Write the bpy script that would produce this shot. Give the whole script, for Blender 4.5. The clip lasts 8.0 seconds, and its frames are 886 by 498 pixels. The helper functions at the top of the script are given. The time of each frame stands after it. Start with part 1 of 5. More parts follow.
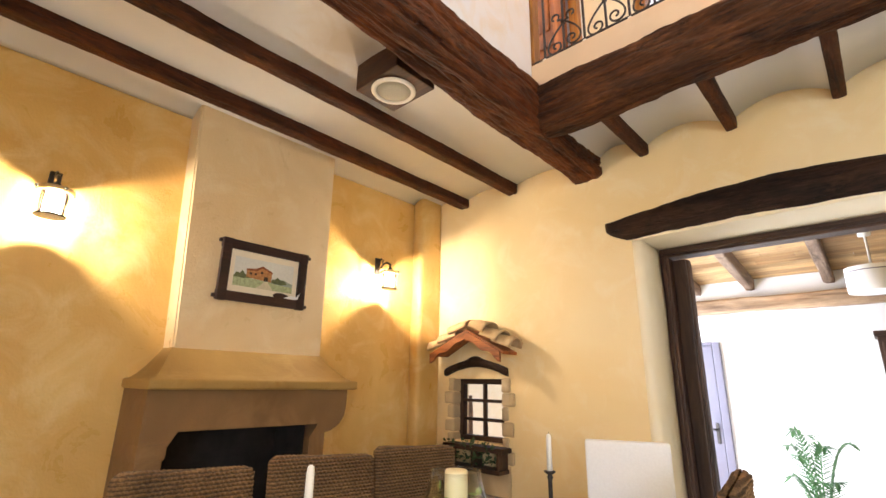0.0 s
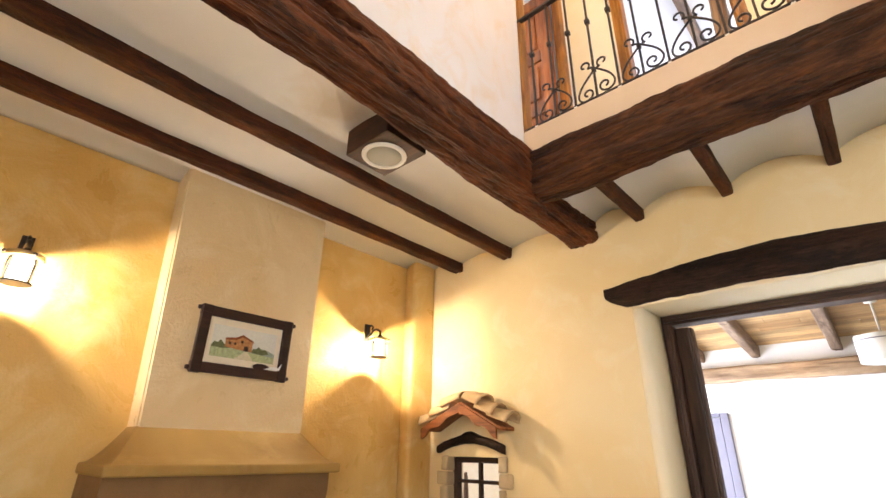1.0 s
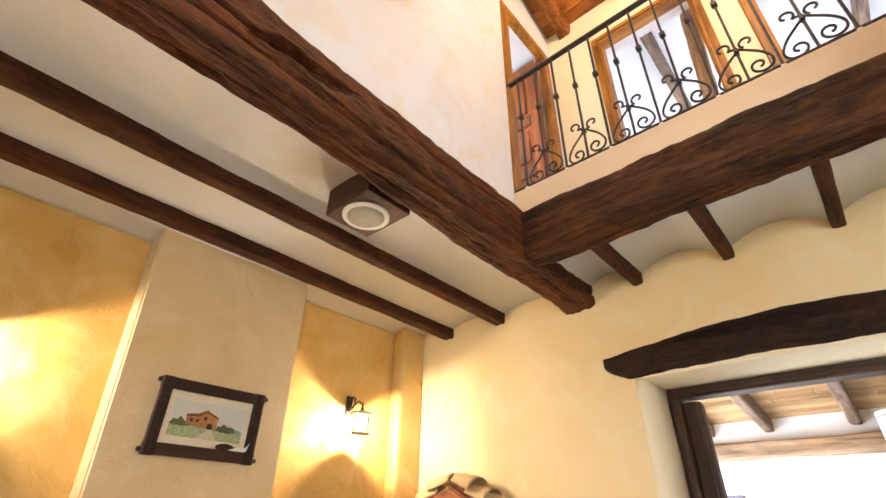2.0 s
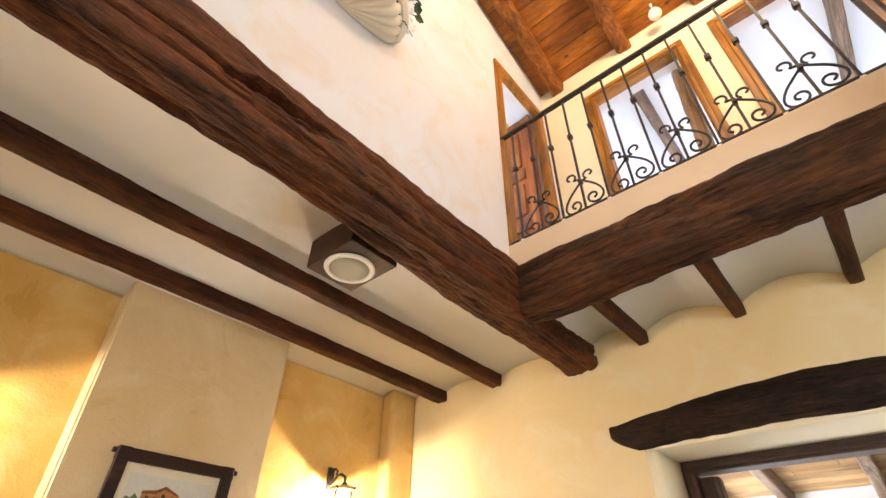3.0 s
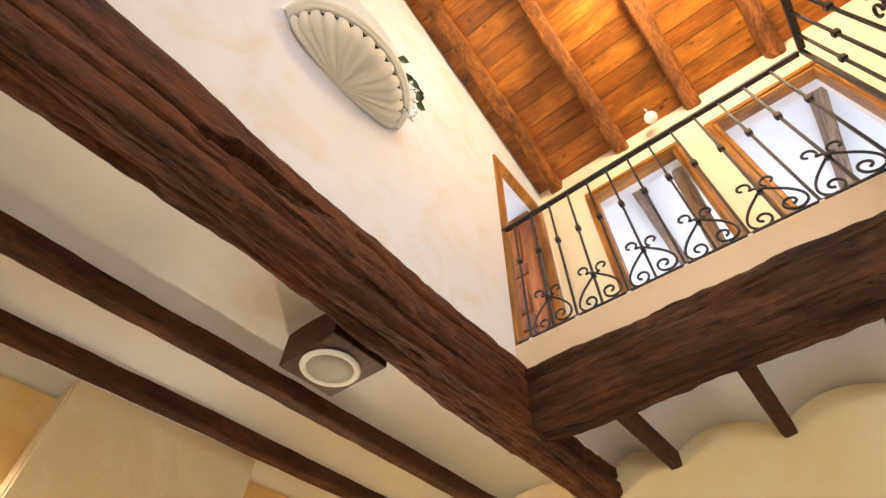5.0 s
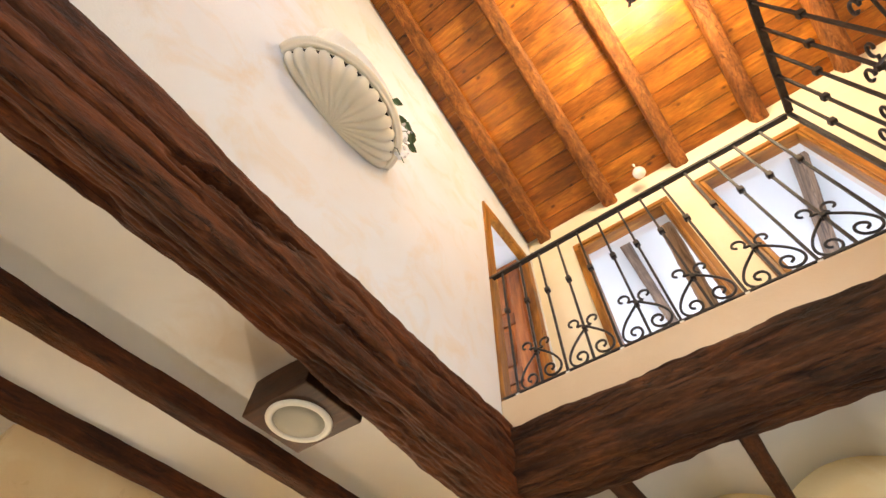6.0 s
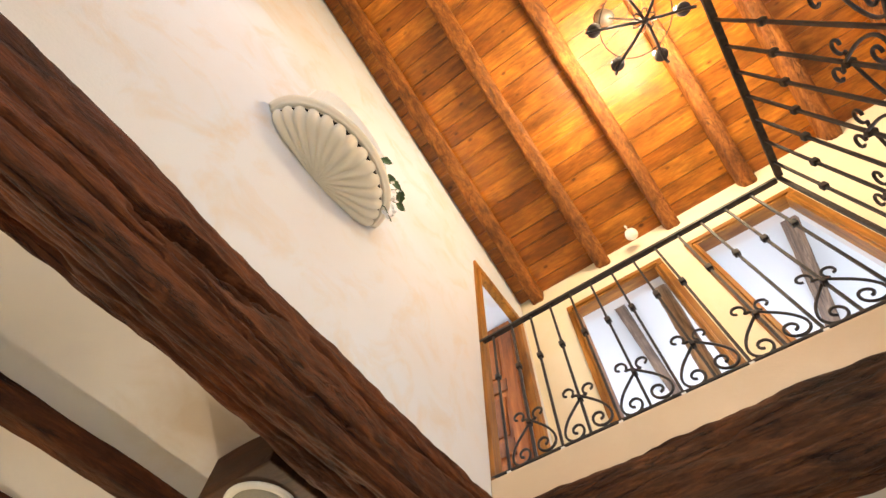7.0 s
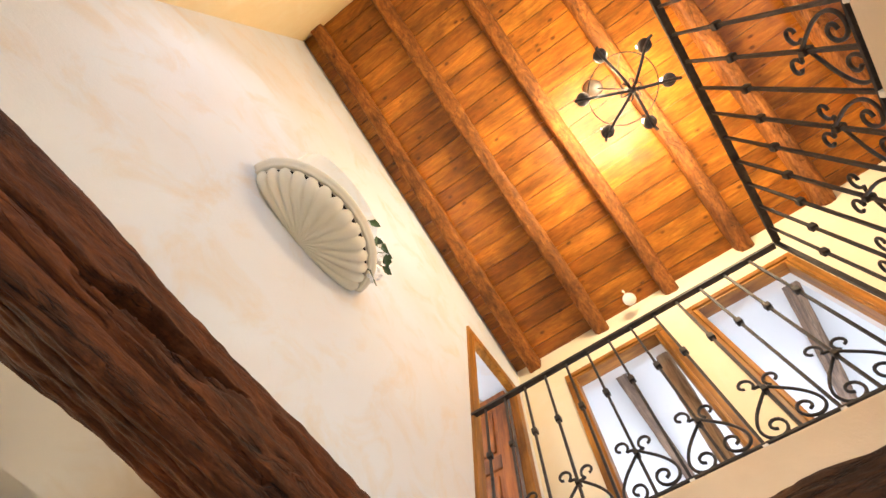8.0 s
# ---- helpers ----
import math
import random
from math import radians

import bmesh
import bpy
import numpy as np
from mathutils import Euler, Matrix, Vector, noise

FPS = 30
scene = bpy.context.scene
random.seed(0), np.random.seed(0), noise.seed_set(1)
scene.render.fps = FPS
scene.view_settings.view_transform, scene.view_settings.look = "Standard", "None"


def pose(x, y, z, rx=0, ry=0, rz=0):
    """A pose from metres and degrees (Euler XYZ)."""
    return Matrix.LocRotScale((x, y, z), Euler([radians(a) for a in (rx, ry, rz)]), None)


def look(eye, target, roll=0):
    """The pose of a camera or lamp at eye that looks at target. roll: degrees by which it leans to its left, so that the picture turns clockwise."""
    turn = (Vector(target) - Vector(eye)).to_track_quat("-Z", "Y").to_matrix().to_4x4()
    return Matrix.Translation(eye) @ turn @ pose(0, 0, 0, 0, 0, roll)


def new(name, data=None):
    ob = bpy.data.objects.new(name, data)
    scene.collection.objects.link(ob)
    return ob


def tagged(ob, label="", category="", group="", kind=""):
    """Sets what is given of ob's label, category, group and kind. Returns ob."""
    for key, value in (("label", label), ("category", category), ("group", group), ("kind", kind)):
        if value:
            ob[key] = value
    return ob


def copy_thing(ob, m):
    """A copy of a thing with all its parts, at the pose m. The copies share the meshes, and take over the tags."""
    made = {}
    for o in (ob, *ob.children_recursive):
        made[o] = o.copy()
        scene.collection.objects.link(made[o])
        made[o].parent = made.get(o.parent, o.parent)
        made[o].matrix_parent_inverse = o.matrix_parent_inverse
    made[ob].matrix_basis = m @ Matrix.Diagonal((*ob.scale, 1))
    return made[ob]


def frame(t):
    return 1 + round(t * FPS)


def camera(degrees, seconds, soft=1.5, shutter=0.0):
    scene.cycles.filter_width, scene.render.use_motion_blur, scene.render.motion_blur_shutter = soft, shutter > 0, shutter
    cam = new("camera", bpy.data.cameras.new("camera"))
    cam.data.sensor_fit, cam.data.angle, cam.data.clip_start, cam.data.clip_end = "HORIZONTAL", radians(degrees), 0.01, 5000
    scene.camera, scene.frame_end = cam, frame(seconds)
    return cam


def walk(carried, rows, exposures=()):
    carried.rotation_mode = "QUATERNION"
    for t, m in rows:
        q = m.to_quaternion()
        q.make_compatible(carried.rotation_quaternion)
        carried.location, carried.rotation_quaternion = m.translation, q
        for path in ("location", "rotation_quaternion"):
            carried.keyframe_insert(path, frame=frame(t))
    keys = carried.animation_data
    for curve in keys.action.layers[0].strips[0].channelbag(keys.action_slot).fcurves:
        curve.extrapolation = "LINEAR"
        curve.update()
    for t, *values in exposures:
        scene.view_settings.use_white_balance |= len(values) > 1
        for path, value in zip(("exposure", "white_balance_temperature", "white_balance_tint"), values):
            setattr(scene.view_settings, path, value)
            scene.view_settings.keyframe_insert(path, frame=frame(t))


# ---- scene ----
cam = camera(86.8, 8.0)
PATH = [
    (0, (1.427, 0.309, 1.227), (0.118, 1.719, 1.775), 1.0),
    (0.5, (1.401, 0.35, 1.261), (0.124, 1.735, 1.931), 1.0),
    (1, (1.372, 0.407, 1.308), (0.131, 1.762, 2.097), 1.0),
    (1.5, (1.341, 0.481, 1.359), (0.143, 1.798, 2.268), 1.0),
    (3, (1.244, 0.709, 1.49), (0.181, 1.883, 2.711), 1.3),
    (3.5, (1.2, 0.755, 1.537), (0.185, 1.874, 2.848), 1.4),
    (4, (1.164, 0.81, 1.578), (0.2, 1.86, 2.981), 1.7),
    (4.5, (1.105, 0.846, 1.621), (0.192, 1.85, 3.091), 1.8),
    (6, (0.994, 0.927, 1.741), (0.291, 1.806, 3.394), 2.2),
    (6.5, (0.993, 0.943, 1.787), (0.359, 1.758, 3.499), 2.0),
    (7, (0.998, 0.978, 1.833), (0.438, 1.699, 3.613), 2.2),
    (7.5, (1.014, 1.017, 1.882), (0.524, 1.639, 3.718), 2.8),
    (8, (1.033, 1.038, 1.932), (0.613, 1.561, 3.816), 3.4),
]
walk(cam, [(t, look(eye, target, roll)) for t, eye, target, roll in PATH], [(0, -0.17, 6220, 18), (8, -0.37, 6230, 14)])

# ---- light ----
world = bpy.data.worlds.new("world")
scene.world = world
world.use_nodes = True
wn = world.node_tree.nodes
sky = wn.new("ShaderNodeTexSky")
sky.sky_type = "NISHITA"
sky.sun_disc = False
sky.sun_elevation = radians(48)
sky.sun_rotation = radians(120)
world.node_tree.links.new(sky.outputs["Color"], wn["Background"].inputs["Color"])
wn["Background"].inputs["Strength"].default_value = 0.15


def lamp(name, kind, energy, colour, m, **more):
    data = bpy.data.lights.new(name, kind)
    data.energy, data.color = energy, colour
    for key, value in more.items():
        if key == "size":
            data.shape, data.size, data.size_y = "RECTANGLE", value[0], value[1]
        elif key == "radius":
            data.shadow_soft_size = value
        elif key == "angle":
            data.angle = radians(value)
    ob = new(name, data)
    ob.matrix_world = m
    return ob


DAY = (0.86, 0.93, 1.0)
WARM = (1.0, 0.78, 0.46)
LANTERN = (1.0, 0.83, 0.58)
lamp("sun", "SUN", 5.0, (1.0, 0.95, 0.86), look((-8, -6, 9), (0, 0, 0)), angle=0.5)
# daylight: unseen openings of the upper rooms and gallery, and added fills
# fill added at the near end; no window is known there
lamp("window_light_dining", "AREA", 262, (0.88, 0.95, 1.0), look((3.9, -2.38, 1.6), (5.3, 2.2, -2.2)), size=(2.0, 1.5))
# added fill for the garden room, from the side that spares the reveal
lamp("window_light_garden", "AREA", 200, DAY, look((-0.80, 5.3, 1.2), (3.0, 5.6, 0.9)), size=(2.0, 1.7))
lamp("window_light_bedroom", "AREA", 115, (0.78, 0.87, 1.0), look((1.6, 6.9, 4.5), (1.4, 4.0, 5.2)), size=(2.6, 1.6))
lamp("window_light_gallery", "AREA", 36, (0.50, 0.72, 1.0), look((4.88, 0.9, 4.75), (0.0, 1.4, 2.6)), size=(1.7, 1.3))
lamp("window_light_upper", "AREA", 11, (0.66, 0.82, 1.0), look((1.0, -0.14, 4.9), (0.9, 3.6, 1.6)), size=(1.3, 1.2))
# added to brighten the side room, whose walls have no window
lamp("window_light_side", "AREA", 85, DAY, look((-1.95, 3.0, 4.6), (0.0, 3.0, 5.0)), size=(0.7, 0.9))
# lamps: two wall lanterns, the chandelier; plus a warm fill added in the niche
lamp("lantern_light", "POINT", 58, LANTERN, pose(-1.60, 0.60, 2.085), radius=0.012)
lamp("lantern_light", "POINT", 62, LANTERN, pose(-1.60, 2.90, 2.065), radius=0.012)
lamp("niche_light", "POINT", 13, WARM, pose(-0.12, 1.20, 4.48), radius=0.04)
CHX, CHY, CHZ = 2.045, 1.823, 5.58
for k in range(6):
    a = radians(23 + 60 * k)
    lamp("chandelier_light", "POINT", 42, WARM, pose(CHX + 0.315 * math.cos(a), CHY + 0.315 * math.sin(a), CHZ + 0.20), radius=0.03)


# ---- materials ----
def nodes_of(name, rough=0.8, metal=0.0):
    m = bpy.data.materials.new(name)
    m.use_nodes = True
    nt = m.node_tree
    b = nt.nodes["Principled BSDF"]
    b.inputs["Roughness"].default_value = rough
    b.inputs["Metallic"].default_value = metal
    return m, nt, b


def coords(nt, scale=(1, 1, 1), shift=True):
    tc = nt.nodes.new("ShaderNodeTexCoord")
    mp = nt.nodes.new("ShaderNodeMapping")
    mp.inputs["Scale"].default_value = scale
    nt.links.new(tc.outputs["Object"], mp.inputs["Vector"])
    if shift:
        info = nt.nodes.new("ShaderNodeObjectInfo")
        mul = nt.nodes.new("ShaderNodeMath")
        mul.operation = "MULTIPLY"
        mul.inputs[1].default_value = 37.0
        nt.links.new(info.outputs["Random"], mul.inputs[0])
        nt.links.new(mul.outputs[0], mp.inputs["Location"])
    return mp.outputs["Vector"]


def noise_node(nt, vec, scale, detail=5.0, rough=0.6, warp=0.0):
    n = nt.nodes.new("ShaderNodeTexNoise")
    n.inputs["Scale"].default_value = scale
    n.inputs["Detail"].default_value = detail
    n.inputs["Roughness"].default_value = rough
    n.inputs["Distortion"].default_value = warp
    nt.links.new(vec, n.inputs["Vector"])
    return n.outputs["Fac"]


def ramp(nt, fac, stops):
    r = nt.nodes.new("ShaderNodeValToRGB")
    e = r.color_ramp.elements
    while len(e) < len(stops):
        e.new(0.5)
    for el, (p, c) in zip(e, stops):
        el.position = p
        el.color = (*c, 1) if len(c) == 3 else c
    nt.links.new(fac, r.inputs["Fac"])
    return r.outputs["Color"]


def mix(nt, a, b, fac, kind="MIX"):
    n = nt.nodes.new("ShaderNodeMix")
    n.data_type, n.blend_type = "RGBA", kind
    for sock, v in ((n.inputs[0], fac), (n.inputs[6], a), (n.inputs[7], b)):
        if isinstance(v, (int, float)):
            sock.default_value = v
        elif isinstance(v, tuple):
            sock.default_value = (*v, 1)
        else:
            nt.links.new(v, sock)
    return n.outputs[2]


def bump(nt, b, heights, dist=0.01):
    last = None
    for h, strength in heights:
        n = nt.nodes.new("ShaderNodeBump")
        n.inputs["Strength"].default_value = strength
        n.inputs["Distance"].default_value = dist
        nt.links.new(h, n.inputs["Height"])
        if last:
            nt.links.new(last, n.inputs["Normal"])
        last = n.outputs["Normal"]
    nt.links.new(last, b.inputs["Normal"])


def plaster(name, light, deep, stain, relief=0.35, rough=0.75, sheen=False):
    """Hand-trowelled limewash: broad cloudy tone, smaller stains, trowel relief."""
    m, nt, b = nodes_of(name, rough)
    v = coords(nt, shift=False)
    big = noise_node(nt, v, 0.9, 4, 0.55, 0.6)
    mid = noise_node(nt, v, 3.2, 6, 0.65, 0.8)
    fine = noise_node(nt, v, 60, 4, 0.7)
    c = ramp(nt, big, [(0.32, deep), (0.66, light)])
    spots = ramp(nt, mid, [(0.5, (0, 0, 0)), (0.78, (0.75, 0.75, 0.75))])
    c = mix(nt, c, stain, spots)
    nt.links.new(c, b.inputs["Base Color"])
    bump(nt, b, [(big, relief if sheen else 0.02), (mid, relief), (fine, relief * 0.35)], 0.012)
    if sheen:
        rr = nt.nodes.new("ShaderNodeMapRange")
        rr.inputs[1].default_value, rr.inputs[2].default_value = 0.35, 0.65
        rr.inputs[3].default_value, rr.inputs[4].default_value = rough - 0.14, rough + 0.2
        nt.links.new(mid, rr.inputs[0])
        nt.links.new(rr.outputs[0], b.inputs["Roughness"])
    return m


def brown_patch(m, centre, radius, colour):
    """An uneven brown patch on a painted surface, at one place."""
    nt = m.node_tree
    b = nt.nodes["Principled BSDF"]
    before = b.inputs["Base Color"].links[0].from_socket
    v = coords(nt, shift=False)
    d = nt.nodes.new("ShaderNodeVectorMath")
    d.operation = "DISTANCE"
    d.inputs[1].default_value = centre
    nt.links.new(v, d.inputs[0])
    n = noise_node(nt, v, 5.0, 5, 0.6, 0.5)
    wob = nt.nodes.new("ShaderNodeMath")
    wob.operation = "MULTIPLY_ADD"
    wob.inputs[1].default_value, wob.inputs[2].default_value = radius * 1.4, -radius * 0.7
    nt.links.new(n, wob.inputs[0])
    add = nt.nodes.new("ShaderNodeMath")
    nt.links.new(d.outputs["Value"], add.inputs[0])
    nt.links.new(wob.outputs[0], add.inputs[1])
    fac = ramp(nt, add.outputs[0], [(radius * 0.25, (0.55, 0.55, 0.55)), (radius, (0, 0, 0))])
    nt.links.new(mix(nt, before, colour, fac), b.inputs["Base Color"])


def timber(name, dark, mid_c, light, axis="y", grain=1.0, rough=0.62, relief=0.6, islands=False, checks=0.5, stretch=12.0, gloss=0.4, soft=1.0, knots=0.0):
    """Old wood with grain along one axis: fibres, blotches, fine dark checks and knots."""
    m, nt, b = nodes_of(name, rough)

    def along(across, ratio):
        a = across * grain
        return tuple(a / ratio if k == axis else a for k in "xyz")

    b.inputs["Specular IOR Level"].default_value = gloss
    g = noise_node(nt, coords(nt, along(30, stretch)), 1.0, 9, 0.68, 0.5)
    g2 = noise_node(nt, coords(nt, along(9, stretch * 0.6)), 1.0, 6, 0.62, 0.6)
    crack = noise_node(nt, coords(nt, along(7 / max(1.0, grain * 0.6), 16)), 1.0, 4, 0.5, 0.7)
    blot = noise_node(nt, coords(nt, along(3.4, 2.0)), 1.0, 6, 0.65, 0.4)
    c = ramp(nt, g, [(0.30, dark), (0.5, mid_c), (0.72, light)])
    c = mix(nt, c, ramp(nt, g2, [(0.32, (0.45, 0.42, 0.40)), (0.66, (1.25, 1.22, 1.2))]), 0.8 * soft, "MULTIPLY")
    c = mix(nt, c, ramp(nt, blot, [(0.34, (0.42, 0.38, 0.37)), (0.52, (1, 1, 1)), (0.74, (1.38, 1.25, 1.15))]), 0.8 * soft, "MULTIPLY")
    if knots:
        vo = nt.nodes.new("ShaderNodeTexVoronoi")
        vo.inputs["Scale"].default_value = 1.0
        nt.links.new(coords(nt, tuple(4.6 if k == axis else 8.0 for k in "xyz")), vo.inputs["Vector"])
        c = mix(nt, c, ramp(nt, vo.outputs["Distance"], [(0.07, (0.22, 0.15, 0.11)), (0.16, (1, 1, 1))]), knots, "MULTIPLY")
    lines = ramp(nt, crack, [(0.486, (1, 1, 1)), (0.5, (0.04, 0.03, 0.03)), (0.514, (1, 1, 1))])
    c = mix(nt, c, lines, checks, "MULTIPLY")
    if islands:
        geo = nt.nodes.new("ShaderNodeNewGeometry")
        t = ramp(nt, geo.outputs["Random Per Island"], [(0.0, (0.72, 0.64, 0.55)), (0.5, (0.97, 0.95, 0.92)), (1.0, (1.22, 1.25, 1.2))])
        c = mix(nt, c, t, 1.0, "MULTIPLY")
    else:
        info = nt.nodes.new("ShaderNodeObjectInfo")
        t = ramp(nt, info.outputs["Random"], [(0.0, (0.85, 0.83, 0.82)), (1.0, (1.12, 1.1, 1.08))])
        c = mix(nt, c, t, 1.0, "MULTIPLY")
    nt.links.new(c, b.inputs["Base Color"])
    rr = nt.nodes.new("ShaderNodeMapRange")
    rr.inputs[3].default_value, rr.inputs[4].default_value = rough - 0.14, rough + 0.16
    nt.links.new(g, rr.inputs[0])
    nt.links.new(rr.outputs[0], b.inputs["Roughness"])
    bump(nt, b, [(lines, relief * 0.5), (g2, relief), (g, relief * 0.7)], 0.010)
    return m


def hewn(name, dark, mid_c, light, axis):
    """Old hewn oak: close fibres, worn amber and grey patches, thin drying cracks, adze relief."""
    m, nt, b = nodes_of(name, 0.6)
    b.inputs["Specular IOR Level"].default_value = 0.2

    def along(across, ratio):
        return tuple(across / ratio if k == axis else across for k in "xyz")

    fibre = noise_node(nt, coords(nt, along(95, 11)), 1.0, 7, 0.7, 0.5)
    band = noise_node(nt, coords(nt, along(24, 3.6)), 1.0, 8, 0.7, 1.4)
    patch = noise_node(nt, coords(nt, along(5.0, 2.4)), 1.0, 8, 0.7, 0.8)
    worn = noise_node(nt, coords(nt, along(9, 3.0), False), 1.0, 7, 0.72, 1.0)
    adze = noise_node(nt, coords(nt, along(16, 1.7)), 1.0, 5, 0.6, 0.5)
    crack = noise_node(nt, coords(nt, along(6.0, 13)), 1.0, 6, 0.6, 1.0)
    crack2 = noise_node(nt, coords(nt, along(13.0, 9), False), 1.0, 6, 0.62, 1.2)
    c = ramp(nt, fibre, [(0.30, dark), (0.52, mid_c), (0.76, light)])
    c = mix(nt, c, ramp(nt, band, [(0.32, (0.42, 0.38, 0.36)), (0.48, (1, 1, 1)), (0.68, (1.3, 1.25, 1.2))]), 0.7, "MULTIPLY")
    c = mix(nt, c, ramp(nt, patch, [(0.34, (0.24, 0.22, 0.23)), (0.5, (0.92, 0.92, 0.92)), (0.66, (1.55, 1.42, 1.2))]), 0.9, "MULTIPLY")
    c = mix(nt, c, tuple(min(1.0, k * f) for k, f in zip(light, (1.5, 1.5, 1.3))), ramp(nt, worn, [(0.56, (0, 0, 0)), (0.74, (0.6, 0.6, 0.6))]))
    lines = ramp(nt, crack, [(0.488, (1, 1, 1)), (0.4985, (0.03, 0.02, 0.02)), (0.509, (1, 1, 1))])
    lines2 = ramp(nt, crack2, [(0.490, (1, 1, 1)), (0.4985, (0.10, 0.08, 0.08)), (0.507, (1, 1, 1))])
    c = mix(nt, c, lines, ramp(nt, patch, [(0.44, (0.95, 0.95, 0.95)), (0.62, (0.25, 0.25, 0.25))]), "MULTIPLY")
    c = mix(nt, c, lines2, ramp(nt, worn, [(0.42, (0.85, 0.85, 0.85)), (0.58, (0.05, 0.05, 0.05))]), "MULTIPLY")
    nt.links.new(c, b.inputs["Base Color"])
    rr = nt.nodes.new("ShaderNodeMapRange")
    rr.inputs[3].default_value, rr.inputs[4].default_value = 0.42, 0.78
    nt.links.new(worn, rr.inputs[0])
    nt.links.new(rr.outputs[0], b.inputs["Roughness"])
    bump(nt, b, [(lines, 0.7), (lines2, 0.4), (adze, 1.0), (band, 0.6), (fibre, 0.3)], 0.010)
    return m


def clear_bowl(name):
    """Thin clear glass: see-through, with a mirror gloss towards its rims."""
    m = bpy.data.materials.new(name)
    m.use_nodes = True
    nt = m.node_tree
    nt.nodes.remove(nt.nodes["Principled BSDF"])
    see, shine, mx = nt.nodes.new("ShaderNodeBsdfTransparent"), nt.nodes.new("ShaderNodeBsdfGlossy"), nt.nodes.new("ShaderNodeMixShader")
    see.inputs["Color"].default_value = (0.94, 0.96, 0.95, 1)
    shine.inputs["Roughness"].default_value = 0.03
    lw = nt.nodes.new("ShaderNodeLayerWeight")
    lw.inputs["Blend"].default_value = 0.30
    half = nt.nodes.new("ShaderNodeMath")
    half.operation = "MULTIPLY"
    half.inputs[1].default_value = 0.6
    nt.links.new(lw.outputs["Facing"], half.inputs[0])
    nt.links.new(half.outputs[0], mx.inputs[0])
    nt.links.new(see.outputs[0], mx.inputs[1])
    nt.links.new(shine.outputs[0], mx.inputs[2])
    nt.links.new(mx.outputs[0], nt.nodes["Material Output"].inputs["Surface"])
    return m


def plain(name, colour, rough=0.5, metal=0.0, var=0.12, scale=14, relief=0.1, emit=0.0):
    m, nt, b = nodes_of(name, rough, metal)
    v = coords(nt)
    n = noise_node(nt, v, scale, 5, 0.6)
    lo = tuple(max(0.0, c * (1 - var)) for c in colour)
    hi = tuple(min(1.0, c * (1 + var)) for c in colour)
    nt.links.new(ramp(nt, n, [(0.3, lo), (0.7, hi)]), b.inputs["Base Color"])
    bump(nt, b, [(n, relief)], 0.003)
    if emit:
        b.inputs["Emission Color"].default_value = (*colour, 1)
        b.inputs["Emission Strength"].default_value = emit
    return m


def glassy(name, colour=(1, 1, 1), rough=0.02, ior=1.45):
    m, nt, b = nodes_of(name, rough)
    b.inputs["Base Color"].default_value = (*colour, 1)
    b.inputs["Transmission Weight"].default_value = 1.0
    b.inputs["IOR"].default_value = ior
    return m


OCHRE = plaster("ochre_limewash", (0.735, 0.50, 0.175), (0.58, 0.34, 0.085), (0.80, 0.64, 0.34), 0.85, 0.38, True)
CREAM = plaster("cream_limewash", (0.82, 0.675, 0.405), (0.77, 0.585, 0.29), (0.86, 0.78, 0.58), 0.4, 0.6, True)
PALE = plaster("pale_cream_limewash", (0.85, 0.77, 0.58), (0.83, 0.73, 0.50), (0.87, 0.81, 0.66))
BREAST = plaster("pale_limewash", (0.76, 0.625, 0.42), (0.68, 0.51, 0.285), (0.81, 0.72, 0.54), 0.7, 0.40, True)
WHITE = plaster("white_limewash", (0.675, 0.735, 0.82), (0.665, 0.665, 0.68), (0.64, 0.53, 0.40), 0.3)
VAULT = plaster("vault_plaster", (0.73, 0.74, 0.75), (0.68, 0.685, 0.69), (0.75, 0.75, 0.74), 0.15)
ROOMWHITE = plaster("white_paint", (0.87, 0.87, 0.86), (0.85, 0.85, 0.84), (0.88, 0.88, 0.87), 0.1)
SANDSTONE = plaster("brown_stone", (0.26, 0.15, 0.062), (0.15, 0.084, 0.035), (0.32, 0.195, 0.082), 0.9, 0.8)
SHOULDER = plaster("yellow_stone", (0.43, 0.275, 0.082), (0.27, 0.16, 0.045), (0.50, 0.345, 0.12), 0.8, 0.75)
BEAM_Y = hewn("old_beam", (0.044, 0.0124, 0.0041), (0.092, 0.0276, 0.0082), (0.158, 0.053, 0.0152), "y")
BEAM_X = hewn("old_beam_cross", (0.037, 0.0128, 0.0048), (0.077, 0.0286, 0.0098), (0.140, 0.056, 0.0195), "x")
JOIST = hewn("dark_joist", (0.030, 0.0088, 0.0032), (0.064, 0.0195, 0.0062), (0.125, 0.042, 0.0125), "y")
LINTEL = hewn("black_brown_lintel", (0.013, 0.0062, 0.0040), (0.028, 0.0140, 0.0086), (0.056, 0.029, 0.018), "x")
ROOFJOIST = timber("honey_log", (0.16, 0.047, 0.0075), (0.33, 0.118, 0.019), (0.52, 0.225, 0.045), "y", 1.3, 0.6, 1.1, stretch=6, gloss=0.35, soft=0.95, knots=0.5)
PLANK = timber("honey_plank", (0.31, 0.094, 0.0085), (0.41, 0.148, 0.0135), (0.56, 0.245, 0.030), "x", 1.2, 0.36, 0.25, True, 0.3, 7.0, 0.45, 0.95, knots=0.9)
OAK = timber("golden_oak", (0.25, 0.098, 0.011), (0.39, 0.172, 0.024), (0.51, 0.255, 0.042), "z", 0.8, 0.42, 0.25, False, 0.2)
